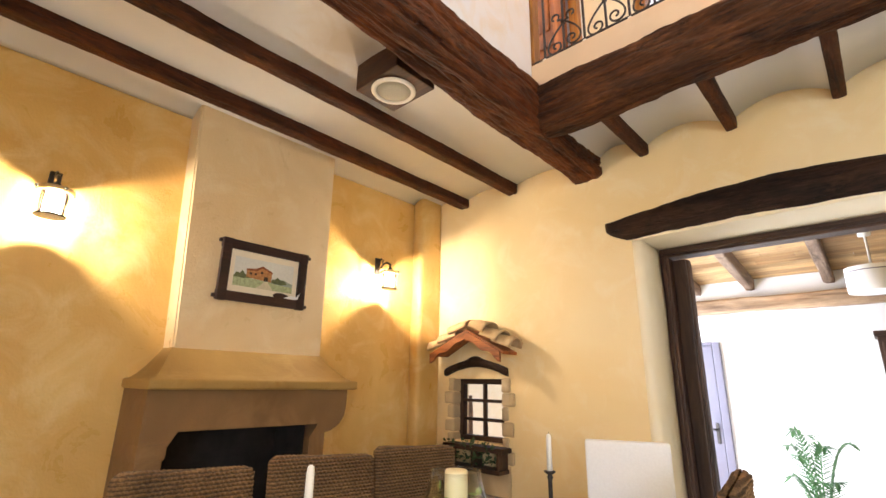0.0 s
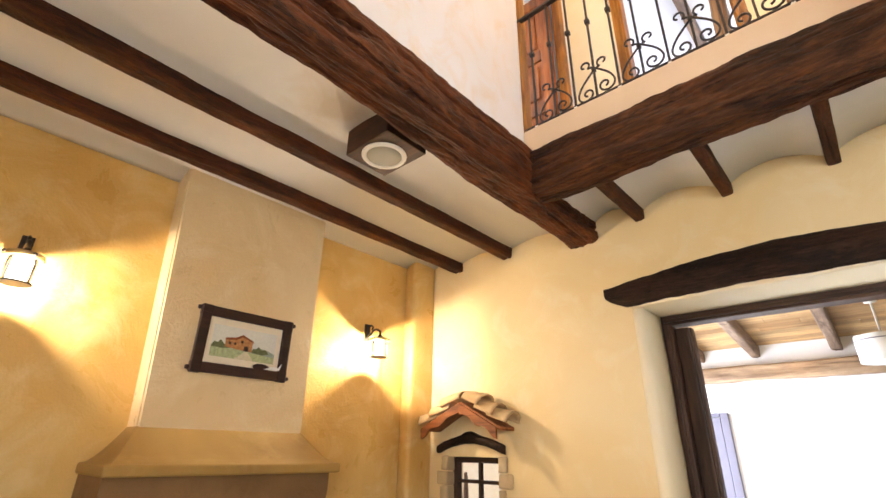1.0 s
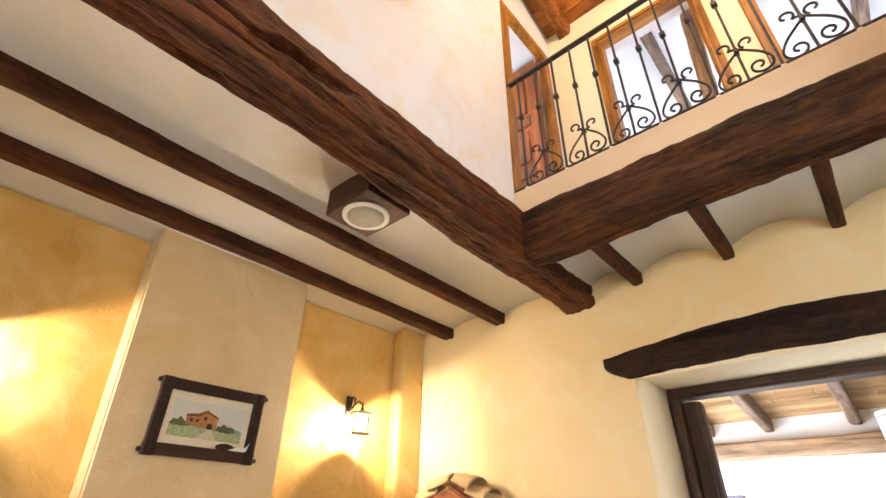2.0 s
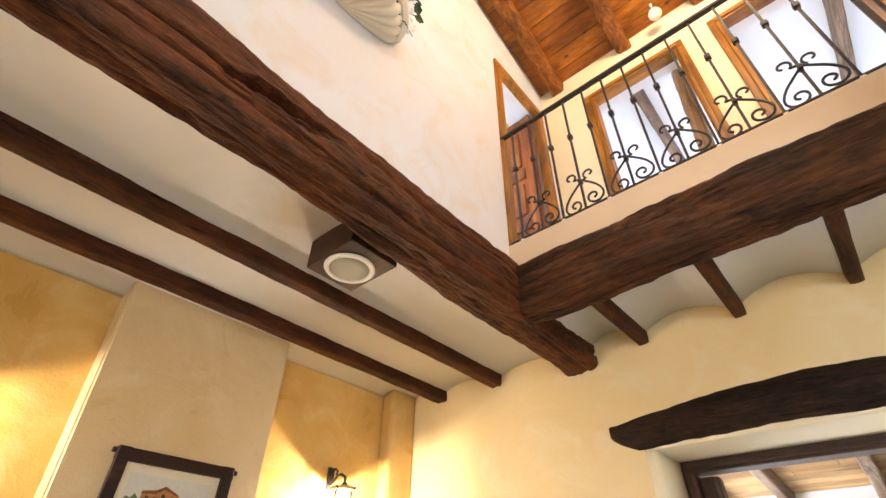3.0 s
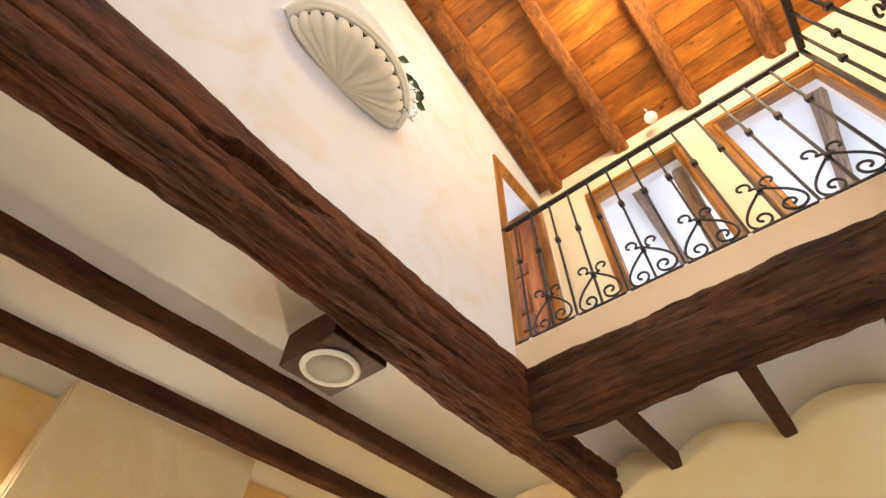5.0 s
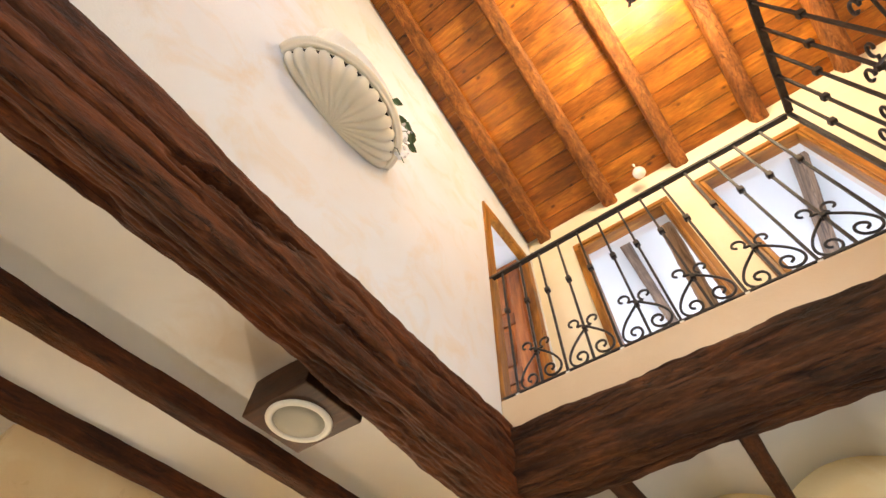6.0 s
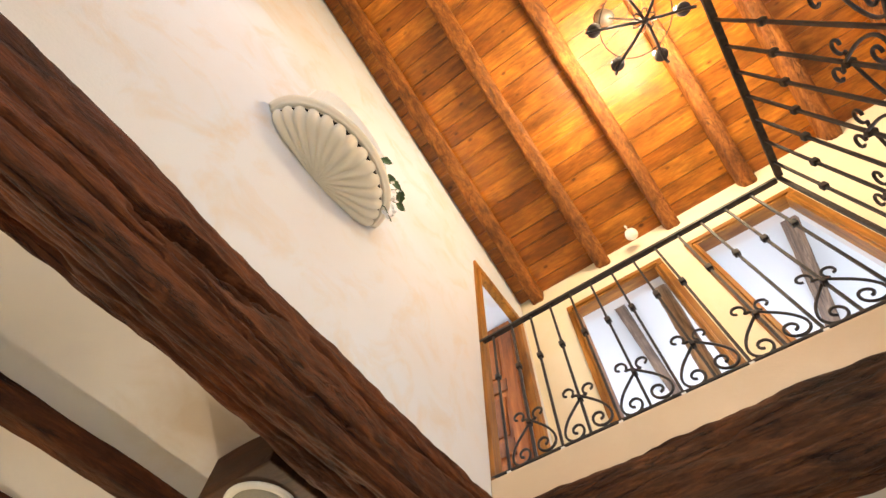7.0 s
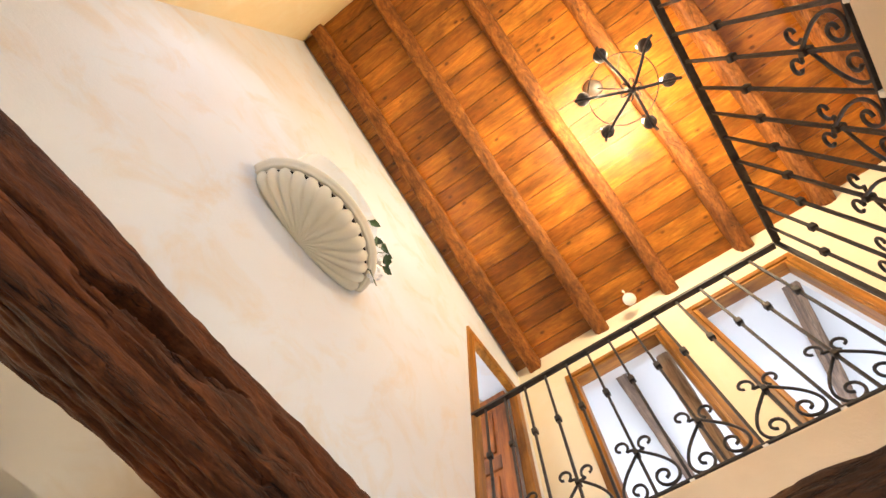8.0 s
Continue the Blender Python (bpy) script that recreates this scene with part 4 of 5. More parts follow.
# sloping shoulder from the shelf up to the breast
bm = bmesh.new()
rings = []
for k in range(9):
    f = k / 8
    e = f ** 0.75
    x = -1.33 + (BX - 0.005 + 1.33) * e
    z = 1.222 + (1.40 - 1.222) * f
    y0, y1 = 1.135 + 0.155 * e, 2.375 - 0.09 * e
    rings.append([(HEARTH, y0, z), (x, y0, z), (x, y1, z), (HEARTH, y1, z)])
loft(bm, rings)
part("shoulder", bm, SHOULDER, fp, "sloping ochre plaster shoulder")
bm = bmesh.new()
box(bm, HEARTH, -1.30, 1.105, 2.405, 1.168, 1.224, bevel=0.018, seg=3)
part("shelf", bm, SHOULDER, fp, smooth=False)
# front: frieze with a stepped opening, and the legs
pts = [(1.125, 0.0), (1.125, 1.17), (2.36, 1.17), (2.36, 1.06), *[(2.19 + 0.17 * math.cos(a), 1.06 - 0.16 * math.sin(a)) for a in (0.4, 0.8, 1.2, 1.5)], (2.19, 0.0), (2.09, 0.0), (2.09, 0.875), (2.147, 0.955), (1.30, 0.955), (1.245, 0.86), (1.245, 0.0)]
part("frieze", slab_poly(bmesh.new(), pts, "x", -1.60, -1.36), SANDSTONE, fp)
part("cheek", boxed((HEARTH, -1.60, 1.125, 1.245, 0.0, 1.17)), SANDSTONE, fp)
part("cheek", boxed((HEARTH, -1.60, 2.09, 2.19, 0.0, 1.17)), SANDSTONE, fp)
part("corbel", boxed((-1.61, -1.345, 1.115, 1.262, 0.815, 0.905), bevel=0.03), SANDSTONE, fp)
part("firebox", boxed((HEARTH - 0.002, HEARTH + 0.012, 1.24, 2.10, 0.0, 1.168), (HEARTH, -1.42, 1.246, 1.262, 0, 0.95), (HEARTH, -1.42, 2.074, 2.089, 0, 0.95), (HEARTH, -1.38, 1.262, 2.074, 0.96, 1.10)), SOOT, fp, "sooty black firebox")

# ---- picture ----
pic = thing("framed_picture", "small landscape in a dark wooden frame with projecting corners", "picture")
PX = BX + 0.004
PY0, PY1, PZ0, PZ1 = 1.475, 2.095, 1.71, 2.115
W = 0.062
part("frame_top", boxed((PX, PX + 0.028, PY0 - 0.004, PY1 + 0.004, PZ1 - W, PZ1), bevel=0.006), PICWOOD, pic)
part("frame_bottom", boxed((PX, PX + 0.028, PY0 - 0.004, PY1 + 0.004, PZ0, PZ0 + W), bevel=0.006), PICWOOD, pic)
part("frame_side", boxed((PX, PX + 0.031, PY0, PY0 + W, PZ0 - 0.004, PZ1 + 0.002), bevel=0.006), PICWOOD, pic)
part("frame_side", boxed((PX, PX + 0.031, PY1 - W, PY1, PZ0 - 0.004, PZ1 + 0.002), bevel=0.006), PICWOOD, pic)
for y0, y1 in ((PY0 - 0.024, PY0 - 0.003), (PY1 + 0.003, PY1 + 0.024)):
    for z0 in (PZ0 + 0.010, PZ1 - 0.034):
        part("peg", boxed((PX + 0.004, PX + 0.024, y0, y1, z0, z0 + 0.024), bevel=0.005), PICWOOD, pic)
part("mount", boxed((PX, PX + 0.008, PY0 + W, PY1 - W, PZ0 + W, PZ1 - W)), PAPER, pic, "cream paper mount")
IY0, IY1, IZ0, IZ1 = PY0 + 0.098, PY1 - 0.098, PZ0 + 0.105, PZ1 - 0.105


def paint(name, outline, colour, lift, label="", var=0.3):
    m = plain(name, colour, 0.8, 0, var, 60, 0.05)
    bm = bmesh.new()
    slab_poly(bm, [(IY0 + (IY1 - IY0) * a, IZ0 + (IZ1 - IZ0) * b) for a, b in outline], "x", PX + 0.008, PX + 0.008 + lift)
    return part(name, bm, m, pic, label)


paint("painted_sky", [(0, 0), (1, 0), (1, 1), (0, 1)], (0.68, 0.70, 0.68), 0.001, var=0.06)
paint("painted_field", [(0, 0), (1, 0), (1, 0.20), (0.6, 0.27), (0, 0.36)], (0.40, 0.47, 0.27), 0.0016)
paint("painted_path", [(0.36, 0.0), (0.66, 0.0), (0.60, 0.16), (0.56, 0.27), (0.50, 0.27), (0.46, 0.15)], (0.62, 0.58, 0.44), 0.0019, var=0.12)
paint("painted_hill", [(0.55, 0.30), (0.72, 0.46), (0.86, 0.42), (1, 0.32), (1, 0.20), (0.6, 0.26)], (0.30, 0.37, 0.33), 0.0020, var=0.15)
paint("painted_trees", [(0, 0.32), (0.04, 0.47), (0.09, 0.44), (0.13, 0.55), (0.18, 0.43), (0.24, 0.40), (0.3, 0.33), (0.15, 0.28), (0, 0.30)], (0.13, 0.15, 0.065), 0.0022)
paint("painted_trees", [(0.62, 0.27), (0.64, 0.42), (0.68, 0.38), (0.72, 0.50), (0.78, 0.40), (0.84, 0.43), (0.90, 0.30), (0.80, 0.24)], (0.12, 0.15, 0.07), 0.0022)
paint("painted_house", [(0.20, 0.34), (0.20, 0.58), (0.36, 0.62), (0.45, 0.74), (0.62, 0.60), (0.62, 0.28), (0.42, 0.30)], (0.46, 0.22, 0.085), 0.0028)
paint("painted_roof", [(0.19, 0.56), (0.36, 0.60), (0.45, 0.72), (0.64, 0.58), (0.62, 0.65), (0.45, 0.80), (0.35, 0.68), (0.20, 0.63)], (0.25, 0.085, 0.035), 0.0034)
paint("painted_doorway", [(0.49, 0.29), (0.49, 0.42), (0.525, 0.45), (0.56, 0.41), (0.56, 0.28)], (0.05, 0.03, 0.02), 0.0038)
for a in (0.25, 0.33):
    paint("painted_window", [(a, 0.44), (a + 0.035, 0.44), (a + 0.035, 0.52), (a, 0.515)], (0.06, 0.035, 0.025), 0.0036)
paint("painted_window", [(0.43, 0.52), (0.47, 0.52), (0.47, 0.61), (0.43, 0.61)], (0.06, 0.035, 0.025), 0.0036)
# a curled card and a dark pebble on the frame's lower bar
bm = bmesh.new()
slab_poly(bm, [(PY1 - 0.17, PZ0 + W), (PY1 - 0.115, PZ0 + W + 0.022), (PY1 - 0.068, PZ0 + W + 0.020), (PY1 - 0.046, PZ0 + W + 0.050), (PY1 - 0.060, PZ0 + W + 0.004), (PY1 - 0.075, PZ0 + W)], "x", PX + 0.033, PX + 0.036)
tagged(part("card", bm, LINEN), "curled white card on the picture frame", "card")
bm = bmesh.new()
bmesh.ops.create_icosphere(bm, subdivisions=2, radius=1.0, matrix=Matrix.LocRotScale((PX + 0.024, PY1 - 0.185, PZ0 + W + 0.012), None, (0.006, 0.06, 0.022)))
tagged(part("ornament", bm, PICWOOD, smooth=True), "small dark ornament on the picture frame", "ornament")


# ---- wall lanterns ----
def wall_lantern(y, z, wall, label):
    """z: middle of the glass; it hangs from an arm on the wall."""
    t = thing("wall_lantern", label, "wall lamp", "wall lanterns")
    cx = -1.60
    part("wall_plate", boxed((wall, wall + 0.016, y - 0.028, y + 0.028, z + 0.10, z + 0.25), bevel=0.006), IRON, t)
    bm = bmesh.new()
    tube(bm, [(wall + 0.014, y, z + 0.14), (wall + 0.05, y, z + 0.15), (wall + 0.09, y, z + 0.185), (wall + 0.13, y, z + 0.19), (cx, y, z + 0.165), (cx, y, z + 0.12)], 0.010, 8)
    part("arm", bm, IRON, t, smooth=True)
    bm = bmesh.new()
    tube(bm, [(wall + 0.016, y, z + 0.215), (wall + 0.06, y, z + 0.235), (wall + 0.085, y, z + 0.215), (wall + 0.07, y, z + 0.195)], 0.008, 6)
    part("scroll", bm, IRON, t, smooth=True)
    part("cap", lathe(bmesh.new(), [(0.012, 0.135), (0.022, 0.12), (0.05, 0.104), (0.052, 0.096)], 20, (cx, y, z)), IRON, t)
    part("cap_ring", lathe(bmesh.new(), [(0.050, 0.080), (0.078, 0.080), (0.084, 0.086), (0.084, 0.100), (0.078, 0.104), (0.048, 0.104)], 28, (cx, y, z)), BRASS, t, smooth=True)
    for k in range(4):
        a = radians(20 + 90 * k)
        px, py = cx + 0.066 * math.cos(a), y + 0.066 * math.sin(a)
        part("finial", lathe(bmesh.new(), [(0.002, 0.0), (0.010, 0.005), (0.010, 0.013), (0.002, 0.018)], 8, (px + 0.020 * math.cos(a), py + 0.020 * math.sin(a), z + 0.083)), IRON, t)
        a += radians(25)
        bm = bmesh.new()
        px, py = cx + 0.064 * math.cos(a), y + 0.064 * math.sin(a)
        tube(bm, [(px, py, z + 0.085), (px, py, z - 0.045)], 0.0034, 6)
        part("bar", bm, IRON, t)
    for zz in (-0.045,):
        bm = bmesh.new()
        ring = [(cx + 0.066 * math.cos(2 * math.pi * k / 32), y + 0.066 * math.sin(2 * math.pi * k / 32), z + zz) for k in range(33)]
        tube(bm, ring, 0.004, 6)
        part("base_ring", bm, IRON, t)
    # disc added to shape the shadow below; its off-white stands in for glow
    part("base_plate", lathe(bmesh.new(), [(0.066, -0.050), (0.066, -0.046), (0.012, -0.044)], 28, (cx, y, z)), OFFWHITE, t)
    g = part("glass", lathe(bmesh.new(), [(0.058, -0.043), (0.0585, 0.08), (0.056, 0.08), (0.0555, -0.043)], 28, (cx, y, z), False), THINGLASS, t, "clear glass cylinder", True)
    g.visible_shadow = False
    bulb = part("bulb", lathe(bmesh.new(), [(0.016, 0.083), (0.036, 0.074), (0.042, 0.055), (0.042, -0.022), (0.034, -0.034), (0.004, -0.040)], 20, (cx, y, z)), BULB, t, "lit bulb", True)
    bulb.visible_shadow = False
    return t


wall_lantern(0.60, 2.06, HEARTH, "lit wrought iron lantern on the ochre wall")
wall_lantern(2.90, 2.04, HEARTH, "lit wrought iron lantern between fireplace and corner")

# ---- ceiling loudspeaker ----
sp = thing("ceiling_speaker", "wooden boxed loudspeaker with a round white rim", "speaker")
part("housing", boxed((-0.533, -0.185, 1.665, 1.952, 2.82, 3.06), bevel=0.006), SPEAKERWOOD, sp)
SX, SY = -0.370, 1.808
part("rim", lathe(bmesh.new(), [(0.098, 0.0), (0.098, -0.008), (0.104, -0.013), (0.120, -0.013), (0.126, -0.006), (0.126, 0.0)], 48, (SX, SY, 2.821), False), OFFWHITE, sp, "white plastic rim", True)
part("grille", lathe(bmesh.new(), [(0.100, -0.002), (0.098, -0.007), (0.05, -0.010), (0.002, -0.011)], 40, (SX, SY, 2.821)), GRILLE, sp, "grey mesh grille", True)


# ---- gallery railing ----
def spiral(cx, cz, r, a0, turns, shrink, n=16):
    out = []
    for k in range(n + 1):
        f = k / n
        rr = r * (1 - (1 - shrink) * f)
        a = a0 + turns * 2 * math.pi * f
        out.append((cx + rr * math.cos(a), cz + rr * math.sin(a)))
    return out


def scroll_points(s):
    """One long S: a curl above one side of the baluster, through it, down to a curl above the foot of the other side."""
    top = spiral(-0.054, 0.262, 0.036, radians(-62), 0.88, 0.42, 20)[::-1]
    mid_p = [(-0.012, 0.232), (0.010, 0.214), (0.045, 0.180), (0.085, 0.140), (0.112, 0.098)]
    low = [(0.124, 0.062), (0.118, 0.030), (0.096, 0.010), (0.068, 0.006), (0.040, 0.018), (0.026, 0.046), (0.034, 0.076), (0.060, 0.086), (0.082, 0.070), (0.080, 0.048), (0.062, 0.040)]
    pts = top + mid_p + low
    for _ in range(2):
        q = [pts[0]]
        for a, b2 in zip(pts, pts[1:]):
            q += [(a[0] * 0.75 + b2[0] * 0.25, a[1] * 0.75 + b2[1] * 0.25), (a[0] * 0.25 + b2[0] * 0.75, a[1] * 0.25 + b2[1] * 0.75)]
        q.append(pts[-1])
        pts = q[::2] if len(q) > 140 else q
    return [(s * p[0], p[1]) for p in pts]


RZ = FLOOR2 + 0.012


def railing(label, length, m):
    """A run of wrought iron along local x, from 0 to length, at foot height 0."""
    t = thing("railing", label, "railing")
    t.matrix_world = m
    part("top_rail", boxed((0.0, length, -0.018, 0.018, 1.018, 1.040), bevel=0.004), IRON, t)
    part("bottom_rail", boxed((0.0, length, -0.012, 0.012, 0.0, 0.011), bevel=0.002), IRON, t)
    n = int((length - 0.05) / 0.1425)
    first = None
    for k in range(n + 1):
        x = 0.10 + 0.1425 * k
        if x > length - 0.03:
            break
        m2 = Matrix.Translation((x, 0, 0))
        if first is None:
            bm = boxed((-0.0062, 0.0062, -0.0062, 0.0062, 0.011, 1.018))
            first = part("baluster", bm, IRON, t)
            first.matrix_basis = m2
            col = part("collar", boxed((-0.016, 0.016, -0.016, 0.016, 0.622, 0.658), bevel=0.007), IRON, first)
            pts = scroll_points(1)
            bm = bmesh.new()
            tube(bm, [(p[0], -0.010, p[1] + 0.012) for p in pts], 0.0066, 6)
            scr = part("scroll", bm, IRON, t, smooth=True)
            scr2 = part("scroll", tube(bmesh.new(), [(-p[0], 0.010, p[1] + 0.012) for p in pts], 0.0066, 6), IRON, t, smooth=True)
            scr.matrix_basis = scr2.matrix_basis = Matrix.Translation((0.2425, 0, 0))
            clip = part("clip", boxed((-0.011, 0.011, -0.018, 0.018, 0.212, 0.238), bevel=0.004), IRON, t)
            clip.matrix_basis = Matrix.Translation((0.2425, 0, 0))
            foot = part("foot_bracket", boxed((-0.010, 0.010, -0.014, 0.006, -0.02, 0.0)), OFFWHITE, t)
            foot.matrix_basis = Matrix.Translation((0.10, 0, 0))
        else:
            bal = again(first, m2, t)
            again(col, Matrix.Identity(4), bal)
            if k % 2 and k > 1:
                mm = Matrix.Translation((x, 0, 0))
                again(scr, mm, t)
                again(scr2, mm, t)
                again(clip, mm, t)
            elif k % 2 == 0:
                again(foot, m2, t)
    return t


railing("black wrought iron gallery railing with scrolls", 1.962, Matrix.Translation((0.0, 2.712, RZ)))
rl2 = railing("black wrought iron railing of the side gallery", 2.88, Matrix.Translation((1.982, 2.700, RZ)) @ Matrix.Rotation(radians(-90), 4, "Z"))
t = thing("railing_post", "black iron corner post of the railing", "post")
part("post", boxed((1.968, 1.990, 2.701, 2.723, RZ - 0.012, RZ + 1.042), bevel=0.003), IRON, t)

# ---- shell planter in the niche ----
sh = thing("wall_planter", "fluted half-shell plaster planter below the niche", "planter")
bm = bmesh.new()
SC, SA, SB, SZ, SD = 1.205, 0.395, 0.275, 4.225, 0.17
rings = []
NR = 14
for j in range(15):
    f = j / 14
    ring = []
    for k in range(NR * 6 + 1):
        th = math.pi * k / (NR * 6)
        flute = abs(math.sin(th * NR / 1.0))
        pr = math.sin(f * math.pi / 2) ** 0.85
        depth = math.cos(f * math.pi / 2) ** 0.75
        d = 0.93 + 0.085 * (flute ** 0.5 - 0.6) * min(1, 1.5 * f)
        top = SZ - 0.022 + (0.034 * flute ** 0.5 - 0.024) * f ** 4
        ring.append((max(0.001, SB * pr * d * math.sin(th)), SC - SA * pr * d * math.cos(th), top - (SD - 0.025) * depth + 0.018 * (1 - flute ** 0.6) * min(1, 3 * f) * (1 - 0.4 * f)))
    rings.append(ring)
# the flutes end in round tongues under a plain band
lip = [(p[0], p[1], p[2] + 0.006) for p in rings[-1]]
for ks, up in ((0.95, 0.008), (0.93, 0.008), (0.955, None)):
    rings.append([(max(0.001, SB * ks * math.sin(math.pi * k / (NR * 6))) if ks != 0.95 else p[0] * 0.985, SC - SA * ks * math.cos(math.pi * k / (NR * 6)) if ks != 0.95 else SC + (p[1] - SC) * 0.985, SZ if up is None else p[2] + up - 0.006) for k, p in enumerate(lip)])
loft(bm, rings, False, False)
part("bowl", bm, SHELL, sh, smooth=True)
bm = bmesh.new()
prof = [(0.95, -0.004), (0.99, -0.002), (1.005, 0.006), (0.995, 0.014), (1.03, 0.020), (1.045, 0.027), (1.075, 0.04), (1.05, 0.052), (0.95, 0.052), (0.93, 0.02)]
rings = []
for k in range(61):
    th = math.pi * k / 60
    rings.append([(SB * a * math.sin(th) + 0.002, SC - SA * a * math.cos(th), SZ - 0.012 + b2) for a, b2 in prof])
loft(bm, rings)
part("rim", bm, SHELL, sh, smooth=True)
bm = bmesh.new()
slab_poly(bm, [(SB * 0.93 * math.sin(math.pi * k / 30) + 0.001, SC - SA * 0.93 * math.cos(math.pi * k / 30)) for k in range(31)], "z", SZ - 0.03, SZ - 0.01)
part("soil", bm, SOIL, sh)
fl = thing("flower_sprig", "white flower sprig with dark leaves in the planter", "flowers")
rl = random.Random(21)
# each sprig: root along the rim, tip, and how many leaves it carries
for y0, tip, leaves in ((1.30, (0.19, 1.375, 4.57), 1), (1.42, (0.19, 1.50, 4.46), 1), (1.47, (0.185, 1.545, 4.41), 2), (1.50, (0.175, 1.585, 4.30), 2), (1.50, (0.15, 1.61, 4.12), 0), (1.15, (0.17, 1.17, 4.50), 0), (1.20, (0.17, 1.23, 4.47), 0)):
    tip = Vector(tip)
    p0 = Vector((0.12, y0, SZ - 0.02))
    midp = (p0 + tip) / 2 + Vector((0.01, -0.01, 0.04))
    pts = [p0.lerp(midp, i / 4) for i in range(4)] + [midp.lerp(tip, i / 4) for i in range(5)]
    part("stem", tube(bmesh.new(), pts, 0.003, 5), LEAF, fl)
    for j in range(leaves):
        bm = bmesh.new()
        leaf_mesh(bm, tip + rand_dir(rl) * 0.03 * j, Vector((0.25, 0.7 - 1.1 * j, -0.05)) + rand_dir(rl) * 0.25, Vector((0.3, -0.2, 1.0)), rl.uniform(0.07, 0.085), rl.uniform(0.05, 0.06))
        part("leaf", bm, LEAF, fl)
    if leaves != 1:
        bm = bmesh.new()
        for j in range(9):
            leaf_mesh(bm, pts[6] + rand_dir(rl) * 0.026, rand_dir(rl), rand_dir(rl), 0.034, 0.026)
        part("flower", bm, LINEN, fl, "white blossom")

# ---- chandelier ----
ch = thing("chandelier", "six-armed black iron chandelier with a thin hoop", "chandelier", at=(CHX, CHY, CHZ))
part("canopy", lathe(bmesh.new(), [(0.02, 0.74), (0.055, 0.78), (0.075, 0.88), (0.078, 0.99)], 20), CANOPYGREY, ch, "grey ceiling canopy", True)
part("rod", tube(bmesh.new(), [(0, 0, 0.02), (0, 0, 0.76)], 0.007, 8), IRON, ch)
part("hub", lathe(bmesh.new(), [(0.004, -0.13), (0.022, -0.115), (0.026, -0.08), (0.02, 0.0), (0.010, 0.09)], 16), IRON, ch, smooth=True)
bm = bmesh.new()
tube(bm, [(0.262 * math.cos(2 * math.pi * k / 64), 0.262 * math.sin(2 * math.pi * k / 64), 0.10) for k in range(65)], 0.0045, 6)
for k in range(3):
    a = radians(53 + 120 * k)
    tube(bm, [(0.262 * math.cos(a), 0.262 * math.sin(a), 0.10), (0.01 * math.cos(a), 0.01 * math.sin(a), 0.30)], 0.002, 5)
part("hoop", bm, IRON, ch)
for k in range(6):
    a = radians(23 + 60 * k)
    c, s = math.cos(a), math.sin(a)
    arm = part("arm", tube(bmesh.new(), [(r * c, r * s, h) for r, h in ((0.02, -0.09), (0.08, -0.085), (0.16, -0.055), (0.24, -0.015), (0.30, 0.012), (0.35, 0.02), (0.375, 0.01), (0.38, -0.006))], 0.0115, 8), IRON, ch, smooth=True)
    part("curl", tube(bmesh.new(), [(r * c - q * s, r * s + q * c, h) for r, q, h in ((0.025, 0.0, -0.08), (0.055, 0.02, -0.06), (0.068, 0.042, -0.06), (0.05, 0.055, -0.07), (0.035, 0.04, -0.07))], 0.006, 6), IRON, ch, smooth=True)
    part("cup", lathe(bmesh.new(), [(0.008, 0.015), (0.046, 0.026), (0.053, 0.046), (0.020, 0.052), (0.015, 0.10)], 16, (0.315 * c, 0.315 * s, 0.0)), IRON, ch, smooth=True)
    bl = part("bulb", lathe(bmesh.new(), [(0.010, 0.10), (0.018, 0.125), (0.020, 0.15), (0.010, 0.185), (0.002, 0.20)], 14, (0.315 * c, 0.315 * s, 0.0)), BULB, ch, "lit bulb", True)
    bl.visible_shadow = False

gl = thing("globe_lamp", "small round white globe lamp under the plank ceiling", "ceiling lamp", at=(1.266, 3.45, 5.765))
bm = bmesh.new()
bmesh.ops.create_uvsphere(bm, u_segments=24, v_segments=14, radius=0.058)
part("globe", bm, GLOBE, gl, smooth=True)
part("mount", lathe(bmesh.new(), [(0.010, 0.05), (0.005, 0.06), (0.005, 0.14), (0.012, 0.15), (0.012, 0.175)], 14), OFFWHITE, gl)


# ---- dining table and chairs ----
tb = thing("dining_table", "dark wooden dining table", "table")
part("tabletop", boxed((-0.05, 0.87, 0.62, 2.16, 0.712, 0.75), bevel=0.01), DARKWOOD_X, tb)
part("apron", boxed((0.02, 0.80, 0.70, 2.10, 0.62, 0.711)), DARKWOOD_X, tb)
for x in (0.0, 0.75):
    for y in (0.68, 2.03):
        part("leg", boxed((x, x + 0.08, y, y + 0.08, 0.0, 0.711), bevel=0.008), DARKWOOD, tb)


